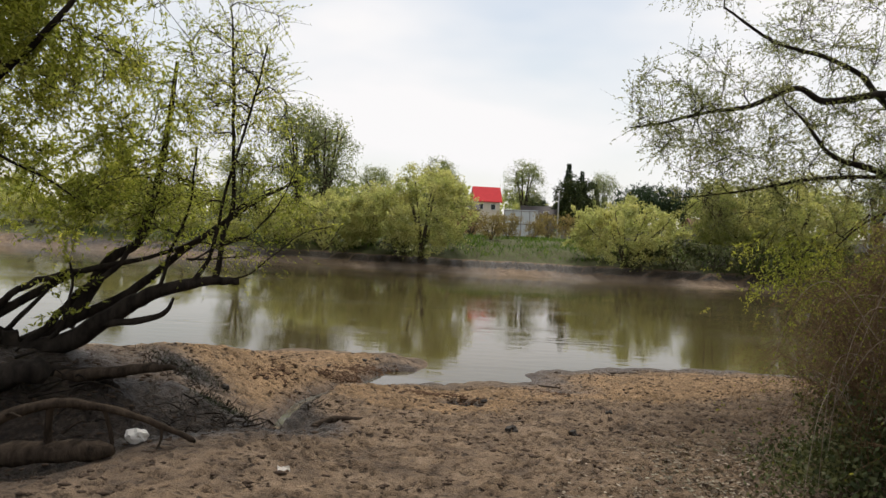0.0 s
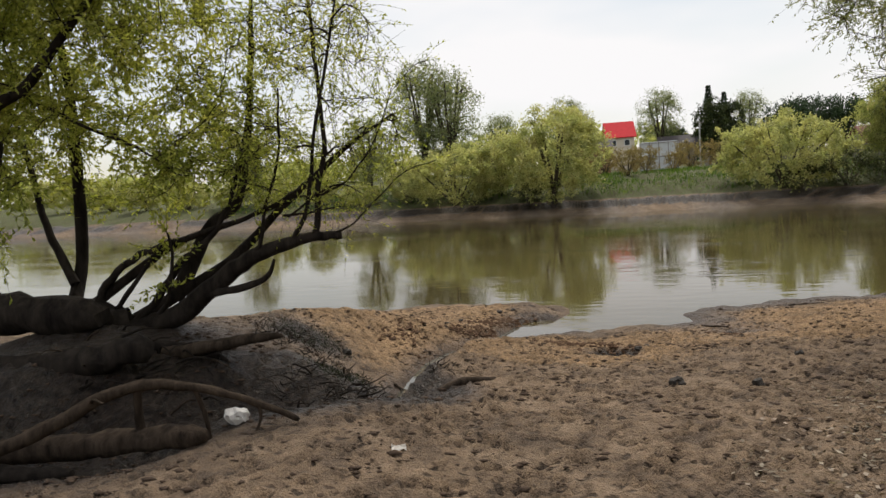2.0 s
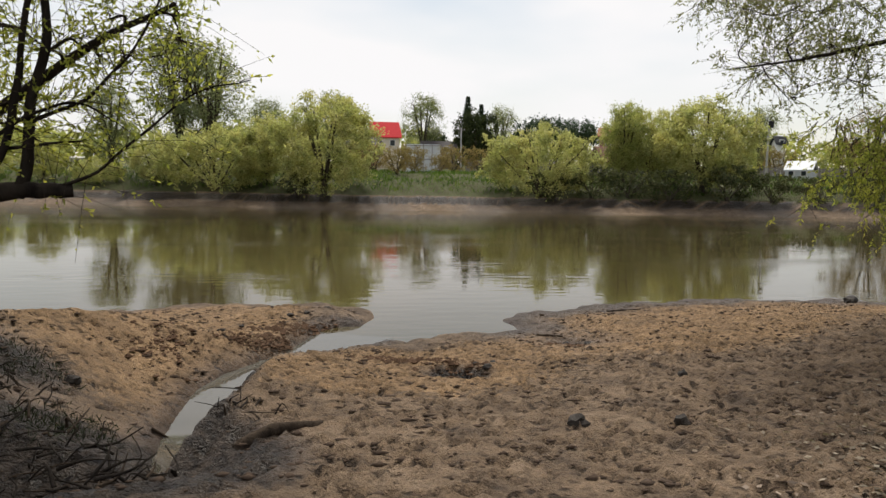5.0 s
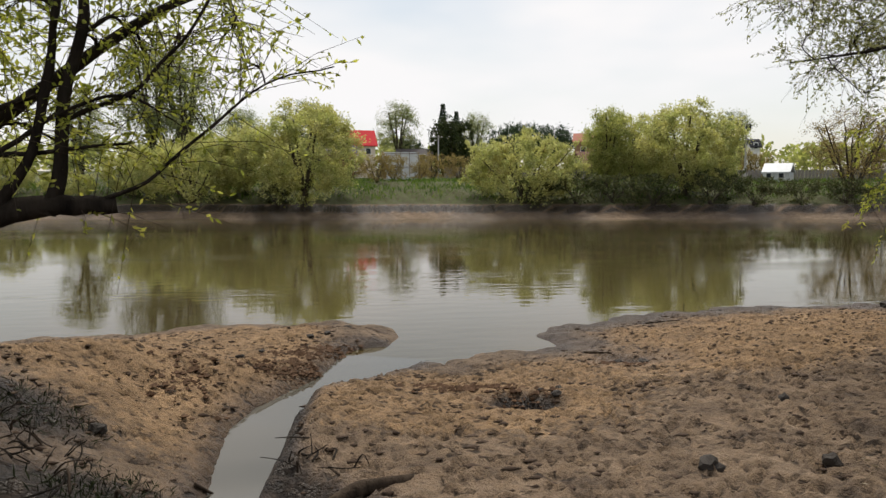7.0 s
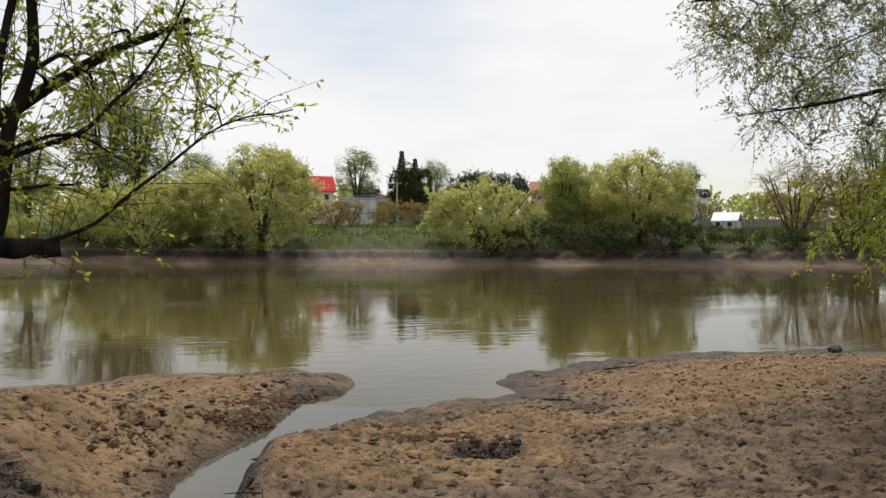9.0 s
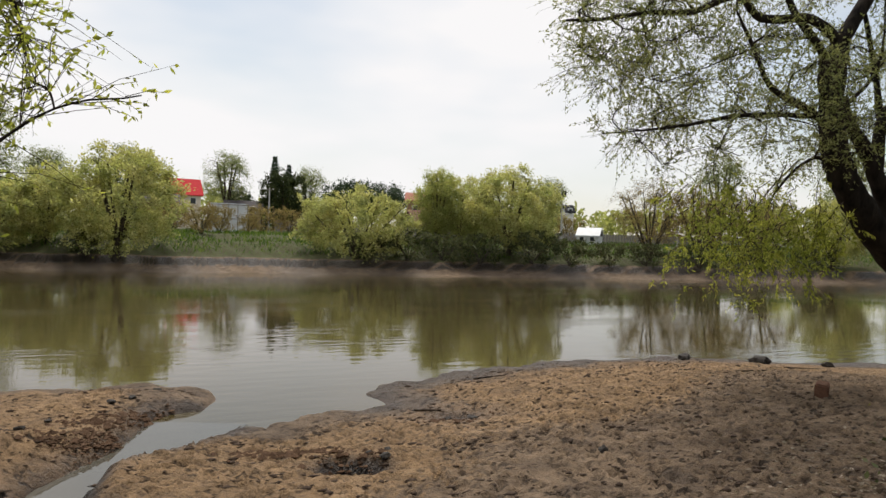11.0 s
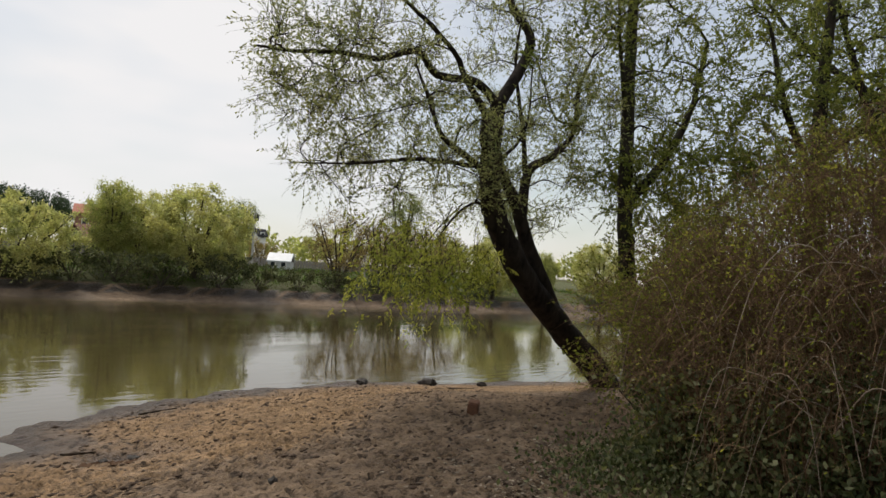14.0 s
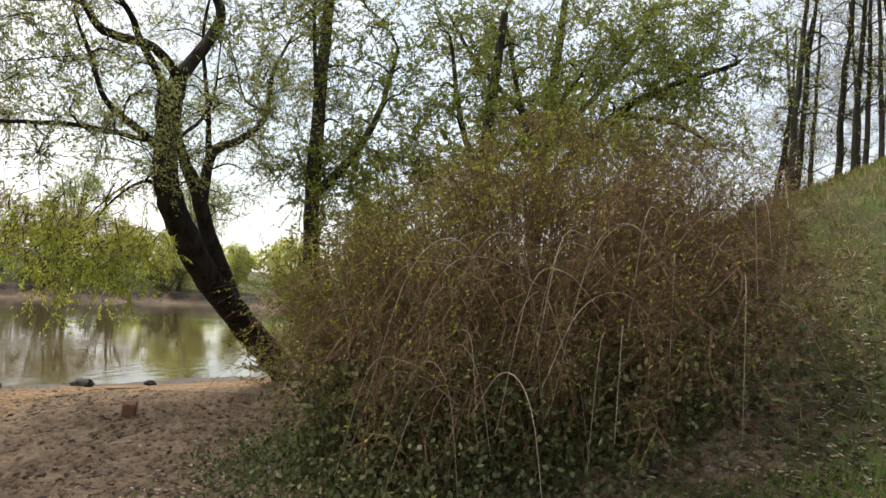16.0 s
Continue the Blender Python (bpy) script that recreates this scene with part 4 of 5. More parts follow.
def patch(x, y, k, seed):
    return np.array([noise.noise(Vector((a * k, b * k, seed))) for a, b in zip(x, y)])


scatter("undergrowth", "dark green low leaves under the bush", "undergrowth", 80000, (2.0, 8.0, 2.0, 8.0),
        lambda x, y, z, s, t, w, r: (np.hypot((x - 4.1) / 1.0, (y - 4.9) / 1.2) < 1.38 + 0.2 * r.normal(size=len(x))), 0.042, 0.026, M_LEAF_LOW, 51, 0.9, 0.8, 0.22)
# dark leaf filling that blocks light and stands in for the bush's shaded inside
scatter("undergrowth", "dark green leaves added inside the bush to darken it", "undergrowth", 110000, (2.4, 7.4, 2.4, 7.4),
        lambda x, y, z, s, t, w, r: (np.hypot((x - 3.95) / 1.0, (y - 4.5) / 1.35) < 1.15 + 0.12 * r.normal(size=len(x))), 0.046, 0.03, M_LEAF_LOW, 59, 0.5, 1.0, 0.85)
scatter("leaf_litter", "grey-brown dead leaf litter on the slope", "leaf litter", 120000, (0.8, 9.5, 0.5, 9.0),
        lambda x, y, z, s, t, w, r: (np.hypot(x - 3.7, (y - 4.2) * 0.9) < 2.1 + 0.5 * r.normal(size=len(x))), 0.05, 0.03, M_LITTER, 52)
scatter("grass", "short green grass at the slope's foot", "grass", 60000, (0.5, 11, -3.0, 5.4),
        lambda x, y, z, s, t, w, r: (t > 0.12) & (patch(x, y, 1.3, 3.0) + 0.35 * r.normal(size=len(x)) > 0.05) & (np.hypot(x - 3.9, y - 4.7) > 1.75), 0.10, 0.007, M_GRASS, 53, 1.6, 0.6)
scatter("grass_patch", "sparse short green grass beside the trodden mud", "grass", 16000, (0.5, 3.0, 1.8, 4.4),
        lambda x, y, z, s, t, w, r: (t > 0.15) & (patch(x, y, 2.2, 4.0) + 0.3 * r.normal(size=len(x)) > 0.05), 0.07, 0.006, M_GRASS, 58, 1.2, 0.7)
scatter("dry_grass", "tan dry grass on the turf slope", "grass", 50000, (2.0, 13, -4.0, 5.0),
        lambda x, y, z, s, t, w, r: (t > 0.2) & (patch(x, y, 0.9, 8.0) + 0.3 * r.normal(size=len(x)) > 0.0) & (np.hypot(x - 3.9, y - 4.7) > 1.75), 0.12, 0.008, M_DRYGRASS, 57, 1.0, 0.8)
scatter("far_grass", "green grass on the opposite bank", "grass", 60000, (-30, 60, 36, 62),
        lambda x, y, z, s, t, w, r: (t > 0.5) & (z > 0.05) & (patch(x, y, 0.35, 5.0) + 0.3 * r.normal(size=len(x)) > -0.05), 0.35, 0.06, M_GRASS, 54, 1.5, 0.6)


# ---- fallen wood, stones and litter on the bank ----
def fallen(name, pts, r0, r1, label, category, mat=None, side=(), sides=9, rough=0.02):
    thing = tagged(new(name), label, category)
    branches = [(smooth_line(pts, 6), None, sides)]
    line = branches[0][0]
    m = len(line)
    rad = np.linspace(r0, r1, m)
    rad[0] *= 0.72
    rad[-1] *= 0.6
    v, f = tubes([(line, rad, sides)])
    caps = [[*range(sides)], [*range((m - 1) * sides, m * sides)]]
    me = bpy.data.meshes.new(name)
    v = roughen(v, rough, 7.0, len(pts))
    me.from_pydata([tuple(c) for c in v], [], [tuple(c) for c in f] + caps)
    for p in me.polygons:
        p.use_smooth = len(p.vertices) == 4
    link_mesh("stem", me, mat or M_DEADWOOD, thing)
    for s_pts, a, b in side:
        sl = smooth_line(s_pts, 4)
        sv, sf = tubes([(sl, np.linspace(a, b, len(sl)), 6)])
        link_mesh("side_branch", mesh_from("side_branch", roughen(sv, 0.006, 14.0), sf), mat or M_DEADWOOD, thing)
    return thing


def on(x, y, up=0.0):
    return (x, y, height(x, y) + up)


fallen("fallen_trunk", [(-8.5, 6.9, 0.45), (-6.4, 6.7, 0.30), (-5.2, 6.55, 0.30), (-4.25, 6.5, 0.26)], 0.24, 0.17, "broken dark willow trunk lying over the bank", "fallen trunk", M_BARK_DARK, rough=0.05)
fallen("dead_log", [(-4.9, 4.9, -0.42), (-3.39, 4.9, -0.33), (-2.86, 4.9, -0.27), (-2.28, 4.9, -0.21)], 0.095, 0.075, "grey-brown dead log lying in the hollow", "log", M_DEADWOOD, rough=0.03)
fallen("arched_branch", [(-3.9, 4.4, -0.3), (-3.5, 4.55, -0.2), (-3.17, 4.7, -0.07), (-2.94, 4.8, 0.05), (-2.72, 4.9, 0.10), (-2.49, 5.0, 0.07), (-2.26, 5.1, -0.01), (-2.02, 5.2, -0.13), (-1.82, 5.25, -0.24)], 0.052, 0.02, "arched dead branch propped on the ground", "branch",
       M_DEADWOOD, [([(-2.74, 4.9, 0.08), (-2.77, 4.92, -0.08), (-2.76, 4.92, -0.24)], 0.026, 0.03), ([(-2.42, 5.03, 0.04), (-2.38, 5.05, -0.12), (-2.36, 5.06, -0.32)], 0.018, 0.012),
                    ([(-2.06, 5.18, -0.1), (-2.04, 5.16, -0.2), (-2.08, 5.12, -0.30)], 0.014, 0.008), ([(-3.0, 4.78, 0.02), (-2.9, 4.7, 0.07), (-2.8, 4.66, 0.06)], 0.012, 0.006)], 8, 0.012)
fallen("dead_log", [(-4.5, 6.35, -0.12), (-3.83, 6.4, -0.10), (-3.19, 6.4, -0.02), (-2.75, 6.42, 0.05), (-2.45, 6.45, 0.07)], 0.10, 0.025, "bark-stripped root lying over the bank", "log", M_DEADWOOD, rough=0.02)
fallen("dead_log", [(-3.9, 6.3, 0.06), (-3.35, 6.5, -0.05), (-3.0, 6.45, -0.14)], 0.06, 0.02, "short dark root in the mud", "log", M_BARK_DARK)
fallen("buried_log", [on(-1.25, 6.92, -0.03), on(-1.08, 7.02, 0.005), on(-0.9, 7.10, 0.005), on(-0.74, 7.18, -0.02)], 0.042, 0.03, "half-buried brown log end in the mud", "log", M_DEADWOOD)
fallen("fallen_trunk", [(-6.8, 6.0, -0.1), (-5.4, 6.0, -0.12), (-4.45, 6.0, -0.10), (-3.92, 6.0, -0.01), (-3.42, 6.0, 0.10)], 0.20, 0.11, "dark rotten trunk lying at the willow's foot", "fallen trunk", M_BARK_DARK, rough=0.06)
fallen("fallen_trunk", [(-5.6, 7.3, 0.1), (-4.9, 7.0, 0.2), (-4.3, 6.85, 0.12)], 0.2, 0.14, "black stump of the willow", "stump", M_BARK_DARK, rough=0.07)
fallen("dead_log", [(-4.3, 4.5, -0.34), (-3.6, 4.55, -0.36), (-3.05, 4.62, -0.37)], 0.07, 0.05, "dark log at the hollow's edge", "log", M_BARK_DARK)


def lump(name, label, category, at, size, mat, seed, flat=0.7, detail=2):
    bm = bmesh.new()
    bmesh.ops.create_icosphere(bm, subdivisions=detail, radius=1.0)
    for v in bm.verts:
        k = 1 + 0.55 * noise.noise(v.co * 1.3 + Vector((seed, 0, 0))) + 0.22 * noise.noise(v.co * 3.1 + Vector((0, seed, 0)))
        v.co *= k
        v.co = Vector((v.co.x * size[0], v.co.y * size[1], v.co.z * size[2]))
    ob = part(name, bm, mat, None, "", False)
    ob.location = (at[0], at[1], height(*at) + size[2] * flat * 0.7)
    ob.rotation_euler = (0, 0, seed)
    return tagged(ob, label, category)


lump("stone", "rounded dark brown stone on trodden mud", "stone", (0.80, 6.98), (0.075, 0.06, 0.042), M_STONE, 1.0)
lump("stone", "dark round stone on trodden mud", "stone", (1.40, 6.83), (0.05, 0.045, 0.05), M_CLOD, 2.0)
lump("stone", "small dark stone on the sand spit", "stone", (-2.53, 8.1), (0.06, 0.05, 0.04), M_STONE, 3.0)
lump("stone", "small dark stone on dry sand", "stone", (2.05, 8.05), (0.05, 0.04, 0.035), M_STONE, 7.0)
lump("clod", "wet black clod at the water's edge", "clod", (7.18, 12.49), (0.14, 0.10, 0.07), M_CLOD, 4.0)
lump("clod", "wet black clod at the water's edge", "clod", (8.05, 11.75), (0.15, 0.09, 0.08), M_CLOD, 5.0)
lump("clod", "small wet clod on the wet shore", "clod", (8.7, 11.04), (0.10, 0.07, 0.05), M_CLOD, 6.0)


for (cx_, cy_), s_ in zip([(0.62, 8.80), (0.55, 8.97), (0.72, 9.02), (0.50, 8.60), (2.05, 10.15), (1.85, 10.3), (-1.3, 11.8), (-1.1, 11.95), (-0.85, 12.3), (-2.0, 10.95), (-1.8, 11.1)], [0.07, 0.05, 0.05, 0.04, 0.07, 0.06, 0.07, 0.06, 0.07, 0.06, 0.05]):
    lump("clod", "dark crumbling clod of broken sand crust", "clod", (cx_, cy_), (s_ * 0.8, s_ * 0.6, s_ * 0.35), M_CLOD, cx_ * 7 + cy_)


def brush_pile(x, y, r, n, seed, label, fine=1.0):
    thing = tagged(new("brush_pile"), label, "brushwood")
    rng = np.random.default_rng(seed)
    for k in range(n):
        a, o = rng.uniform(0, 2 * np.pi), r * rng.uniform() ** 0.5
        px_, py_ = x + o * math.cos(a), y + 0.7 * o * math.sin(a)
        b, ln = rng.uniform(0, 2 * np.pi), rng.uniform(0.12, 0.42) * fine
        z0 = height(px_, py_) + rng.uniform(0.0, 0.10)
        line = smooth_line([(px_, py_, z0), (px_ + 0.5 * ln * math.cos(b), py_ + 0.5 * ln * math.sin(b), z0 + rng.uniform(0.0, 0.08)), (px_ + ln * math.cos(b + 0.3), py_ + ln * math.sin(b + 0.3), z0 + rng.uniform(-0.03, 0.10))], 3)
        v, f = tubes([(line, np.linspace(rng.uniform(0.006, 0.016) * fine, 0.004 * fine, len(line)), 5)])
        link_mesh("stick", mesh_from("stick", v, f), M_BARK_DARK if k % 4 else M_DEADWOOD, thing)


brush_pile(-1.95, 6.40, 0.55, 80, 91, "dark pile of dead twigs and roots in the mud", 0.7)
brush_pile(-2.75, 7.30, 0.40, 70, 92, "dark root tangle on the sand ridge", 0.45)
brush_pile(-3.6, 6.1, 0.7, 40, 93, "dead twigs below the willow trunk")
brush_pile(-1.2, 7.25, 0.22, 14, 94, "dead twigs beside the rill", 0.5)


def brick_block():
    x, y = 5.13, 8.55
    bm = box(0.22, 0.12, 0.15, bevel=0.012)
    for v in bm.verts:
        v.co += 0.008 * noise.noise_vector(v.co * 20)
    ob = part("brick_block", bm, M_BRICK)
    ob.location, ob.rotation_euler = (x, y, height(x, y) + 0.05), (0.05, -0.06, 0.55)
    tagged(ob, "broken brown brick lying on the sand", "brick")


brick_block()


def plastic_bag():
    bm = bmesh.new()
    bmesh.ops.create_icosphere(bm, subdivisions=3, radius=1.0)
    for v in bm.verts:
        c = v.co.copy()
        k = 1 + 0.35 * noise.noise(c * 1.8) + 0.22 * noise.noise(c * 4.0 + Vector((3, 1, 0)))
        v.co = Vector((c.x * 0.085, c.y * 0.055, c.z * 0.06)) * k
    ob = part("plastic_bag", bm, M_BAG)
    ob.location, ob.rotation_euler = (-2.29, 5.30, height(-2.29, 5.30) + 0.045), (0.2, 0.25, 0.3)
    tagged(ob, "crumpled white plastic bag on the mud", "plastic bag")


plastic_bag()


def paper_scrap(x, y, size, turn, label):
    bm = bmesh.new()
    n = 4
    grid = [[bm.verts.new((size * (i / n - 0.5), size * 0.6 * (j / n - 0.5), 0.25 * size * noise.noise(Vector((i * 0.9, j * 0.9, x))))) for i in range(n + 1)] for j in range(n + 1)]
    for j in range(n):
        for i in range(n):
            bm.faces.new((grid[j][i], grid[j][i + 1], grid[j + 1][i + 1], grid[j + 1][i]))
    bmesh.ops.solidify(bm, geom=bm.faces[:], thickness=0.002)
    ob = part("paper_scrap", bm, M_BAG)
    ob.matrix_basis = pose(x, y, height(x, y) + 0.012, 8, 5, turn)
    tagged(ob, label, "litter")


paper_scrap(-1.08, 5.05, 0.09, 20, "small white scrap of litter on trodden mud")
paper_scrap(-0.35, 2.95, 0.06, 60, "tiny pale scrap of litter on mud")


def stick(pts, r, label="thin dry stick on the mud"):
    line = smooth_line([on(x, y, 0.012) for x, y in pts], 3)
    v, f = tubes([(line, np.linspace(r, r * 0.5, len(line)), 5)])
    tagged(link_mesh("stick", mesh_from("stick", v, f), M_DEADWOOD), label, "stick", "sticks on the mud")


stick([(3.0, 11.95), (3.2, 12.0), (3.5, 11.98)], 0.014, "dark wet stick at the shore")
stick([(-0.75, 3.3), (-0.55, 3.38), (-0.38, 3.42)], 0.007)
stick([(1.6, 10.6), (1.75, 10.62), (1.9, 10.58)], 0.02, "short dark stick at the shore")
stick([(-1.95, 7.9), (-1.75, 7.95)], 0.012)
stick([(7.3, 10.7), (7.55, 10.62), (7.75, 10.5)], 0.012, "pale stick on the wet sand")
stick([(6.1, 10.4), (6.3, 10.36), (6.5, 10.3)], 0.012)
stick([(-0.9, 3.0), (-1.15, 3.05)], 0.006)


def mud_clods():
    """Loose crumbs of trodden mud, past counting."""
    rng = np.random.default_rng(77)
    n = 10000
    x, y = rng.uniform(-4.5, 7.5, n), rng.uniform(1.2, 12.6, n)
    z, sand, turf, wet = land(x, y)
    keep = (z > WATER + 0.06) & (turf < 0.3) & (np.abs(to_line(x, y, RILL)[0]) > 0.35)
    p = np.stack([x, y, z], 1)[keep]
    m = len(p)
    corner = np.array([(1, 0, 0), (0, 1, 0), (-1, 0, 0), (0, -1, 0), (0, 0, 1), (0, 0, -1)], float)
    size = 0.010 + 0.022 * rng.uniform(size=(m, 1, 1)) ** 3
    v = p[:, None] + corner[None] * size * rng.uniform(0.5, 1.6, (m, 6, 1)) * np.array([1.5, 1.0, 0.5])
    tri = np.array([(0, 1, 4), (1, 2, 4), (2, 3, 4), (3, 0, 4), (1, 0, 5), (2, 1, 5), (3, 2, 5), (0, 3, 5)])
    f = (np.arange(m)[:, None, None] * 6 + tri[None]).reshape(-1, 3)
    tagged(link_mesh("mud_clods", mesh_from("mud_clods", v.reshape(-1, 3), f), M_CRUMB), "loose dark crumbs of trodden mud", "mud", kind="stuff")


mud_clods()


def crumb_patch(spots, n, mat, seed, label):
    """Broken crust, crumbled in uneven heaps."""
    rng = np.random.default_rng(seed)
    c = np.array(spots)[rng.integers(0, len(spots), n)]
    x, y = c[:, 0] + c[:, 2] * rng.normal(size=n), c[:, 1] + c[:, 3] * rng.normal(size=n)
    z = land(x, y)[0]
    corner = np.array([(1, 0, 0), (0, 1, 0), (-1, 0, 0), (0, -1, 0), (0, 0, 1), (0, 0, -1)], float)
    size = 0.010 + 0.022 * rng.uniform(size=(n, 1, 1)) ** 2
    v = np.stack([x, y, z + 0.008], 1)[:, None] + corner[None] * size * rng.uniform(0.5, 1.5, (n, 6, 1)) * np.array([1.3, 1.0, 0.7])
    tri = np.array([(0, 1, 4), (1, 2, 4), (2, 3, 4), (3, 0, 4), (1, 0, 5), (2, 1, 5), (3, 2, 5), (0, 3, 5)])
    f = (np.arange(n)[:, None, None] * 6 + tri[None]).reshape(-1, 3)
    tagged(link_mesh("broken_crust", mesh_from("broken_crust", v.reshape(-1, 3), f, False), mat), label, "mud", kind="stuff")


crumb_patch([(-0.75, 11.5, 0.10, 0.08), (-1.05, 11.3, 0.16, 0.08), (-1.4, 11.0, 0.18, 0.10), (-1.65, 10.3, 0.16, 0.16), (-1.35, 10.5, 0.10, 0.10), (-2.3, 9.6, 0.14, 0.3)], 700, M_CRUMB_RED, 95, "red-brown crumbled crust on the sand spit")
crumb_patch([(0.42, 8.9, 0.16, 0.12), (0.05, 9.2, 0.2, 0.08), (1.8, 10.0, 0.22, 0.10), (-0.2, 9.3, 0.2, 0.12)], 420, M_CRUMB_RED, 96, "red-brown crumbled crust beside a washed-out hole")
scatter("dark_tuft", "dark green tufts of trodden grass on the mud", "grass", 9000, (-3.9, -1.7, 6.6, 8.9),
        lambda x, y, z, s, t, w, r: (np.hypot((x + 2.95) / 0.42, (y - 8.0) / 0.3) + 0.25 * r.normal(size=len(x)) < 1) | (np.hypot((x + 2.2) / 0.22, (y - 7.1) / 0.5) + 0.25 * r.normal(size=len(x)) < 1), 0.06, 0.007, M_DARKGRASS, 98, 0.8, 0.9)

# ---- the opposite bank ----
def dome_tree(seed, name, label, tall, wide, trunk_h, stems, count, leaf_size, leaf_mat, bark_mat=None, targets=70, lean=0.5, low=0.25, twig_n=500, category="tree", shell=0.35, group="trees on the opposite bank", spray=0.16):
    """A broad tree at the origin, to be copied along the bank."""
    g = Grower(seed)
    rng = g.rng
    r = 0.022 * tall
    for k in range(stems):
        a = 2 * np.pi * (k + rng.uniform(-0.3, 0.3)) / stems
        o = wide * 0.5 * lean * rng.uniform(0.6, 1.1)
        g.limb([(0.08 * math.cos(a), 0.08 * math.sin(a), -0.3), (0.10 * o * math.cos(a), 0.10 * o * math.sin(a), trunk_h), (0.55 * o * math.cos(a), 0.55 * o * math.sin(a), trunk_h + 0.4 * (tall - trunk_h)),
                (o * math.cos(a), o * math.sin(a), trunk_h + 0.78 * (tall - trunk_h))], r * rng.uniform(0.7, 1.1), r * 0.25, 6, 4, 0.03)
    zc = (tall + low * tall) / 2
    t = in_ellipsoid(rng, targets, (0, 0, zc), (wide / 2, wide / 2, (tall - low * tall) / 2), shell)
    t[:, :2] *= (0.82 + 0.3 * rng.uniform(size=(len(t), 1)))
    g.reach(t, r * 0.4, 0.4, 0.25, 3, 2)
    g.twig(twig_n, spray * tall, 0.004 * tall / 6, 0.3, 0.15, r * 0.5)
    p, w = g.leaf_places(count, 0.1)
    p = p + rng.normal(size=p.shape) * 0.02 * tall
    return tree_object(g, name, label, category, bark_mat or M_BARK_FAR, bark_mat or M_BARK_FAR, leaf_mat, leaves(rng, p, w, leaf_size, leaf_size * 0.5, 0.9), group=group)


def spruce(seed, tall, wide):
    rng = np.random.default_rng(seed)
    thing = tagged(new("spruce_tree"), "dark green spruce with a pointed top", "tree", "trees on the opposite bank")
    v, f = tubes([(np.array([(0, 0, -0.3), (0, 0, tall * 0.5), (0, 0, tall)]), [0.02 * tall, 0.012 * tall, 0.01], 6)])
    link_mesh("trunk", mesh_from("trunk", v, f), M_BARK_FAR, thing)
    n = 5200
    h = rng.uniform(0, 1, n) ** 1.25
    tier = (np.floor(h * 22) + 0.5) / 22
    a = rng.uniform(0, 2 * np.pi, n)
    reach_ = wide / 2 * (1 - h) * rng.uniform(0.15, 1.0, n) ** 0.5 * (0.75 + 0.35 * np.sin(a * 5 + tier * 40))
    z = tall * (0.08 + 0.92 * (0.55 * h + 0.45 * tier)) - 0.28 * reach_
    p = np.stack([reach_ * np.cos(a), reach_ * np.sin(a), z], 1)
    w = np.stack([np.cos(a), np.sin(a), np.full(n, -0.25)], 1)
    v, f = leaves(rng, p, w, 0.034 * tall, 0.012 * tall, 0.45)
    link_mesh("crown", mesh_from("crown", v, f, False), M_NEEDLE, thing)
    return thing


def put(ob, x, y, s=1.0, turn=0.0, tall=1.0, first=False):
    m = Matrix.Translation((x, y, height(x, y))) @ pose(0, 0, 0, 0, 0, turn) @ Matrix.Diagonal((s, s, s * tall, 1))
    if first:
        ob.matrix_basis = m
        return ob
    return copy_thing(ob, m)


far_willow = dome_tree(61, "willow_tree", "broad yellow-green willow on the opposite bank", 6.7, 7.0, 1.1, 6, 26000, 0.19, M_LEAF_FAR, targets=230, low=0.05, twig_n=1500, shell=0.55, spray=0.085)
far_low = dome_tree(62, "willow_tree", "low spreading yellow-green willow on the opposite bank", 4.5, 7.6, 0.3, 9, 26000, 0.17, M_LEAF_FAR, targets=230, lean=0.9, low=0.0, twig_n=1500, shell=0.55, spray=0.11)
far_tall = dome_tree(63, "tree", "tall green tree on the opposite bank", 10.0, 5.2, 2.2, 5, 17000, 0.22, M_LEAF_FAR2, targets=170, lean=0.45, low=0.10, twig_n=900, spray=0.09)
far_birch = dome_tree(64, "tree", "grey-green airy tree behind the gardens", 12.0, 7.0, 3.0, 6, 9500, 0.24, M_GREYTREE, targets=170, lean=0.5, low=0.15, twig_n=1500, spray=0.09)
far_bare = dome_tree(65, "tree", "brown budding tree on the opposite bank", 5.6, 5.6, 0.4, 9, 8000, 0.12, M_LEAF_BROWN, targets=160, lean=0.8, low=0.12, twig_n=2400, spray=0.12)
far_shrub = dome_tree(66, "shrub", "brown-green budding shrub in the gardens", 2.6, 3.0, 0.2, 8, 3500, 0.13, M_LEAF_BROWN, targets=50, lean=0.9, low=0.0, twig_n=500, category="shrub", group="shrubs on the opposite bank")
far_green = dome_tree(67, "shrub", "dark green shrub at the foot of the bank", 1.5, 2.6, 0.1, 8, 3000, 0.12, M_LEAF_LOW, targets=40, lean=0.9, low=0.0, twig_n=300, category="shrub", group="shrubs on the opposite bank")
far_spruce = spruce(68, 12.0, 5.4)
far_dark = dome_tree(60, "conifer_tree", "dense dark green rounded conifer behind the gardens", 9.4, 7.2, 1.0, 4, 19000, 0.30, M_DARKLEAF, targets=150, lean=0.5, low=0.03, twig_n=900, spray=0.07)
far_pine = dome_tree(69, "pine_tree", "dark green pine behind the gardens", 8.0, 6.0, 2.5, 4, 8000, 0.30, M_NEEDLE, targets=70, lean=0.6, low=0.35, twig_n=400)

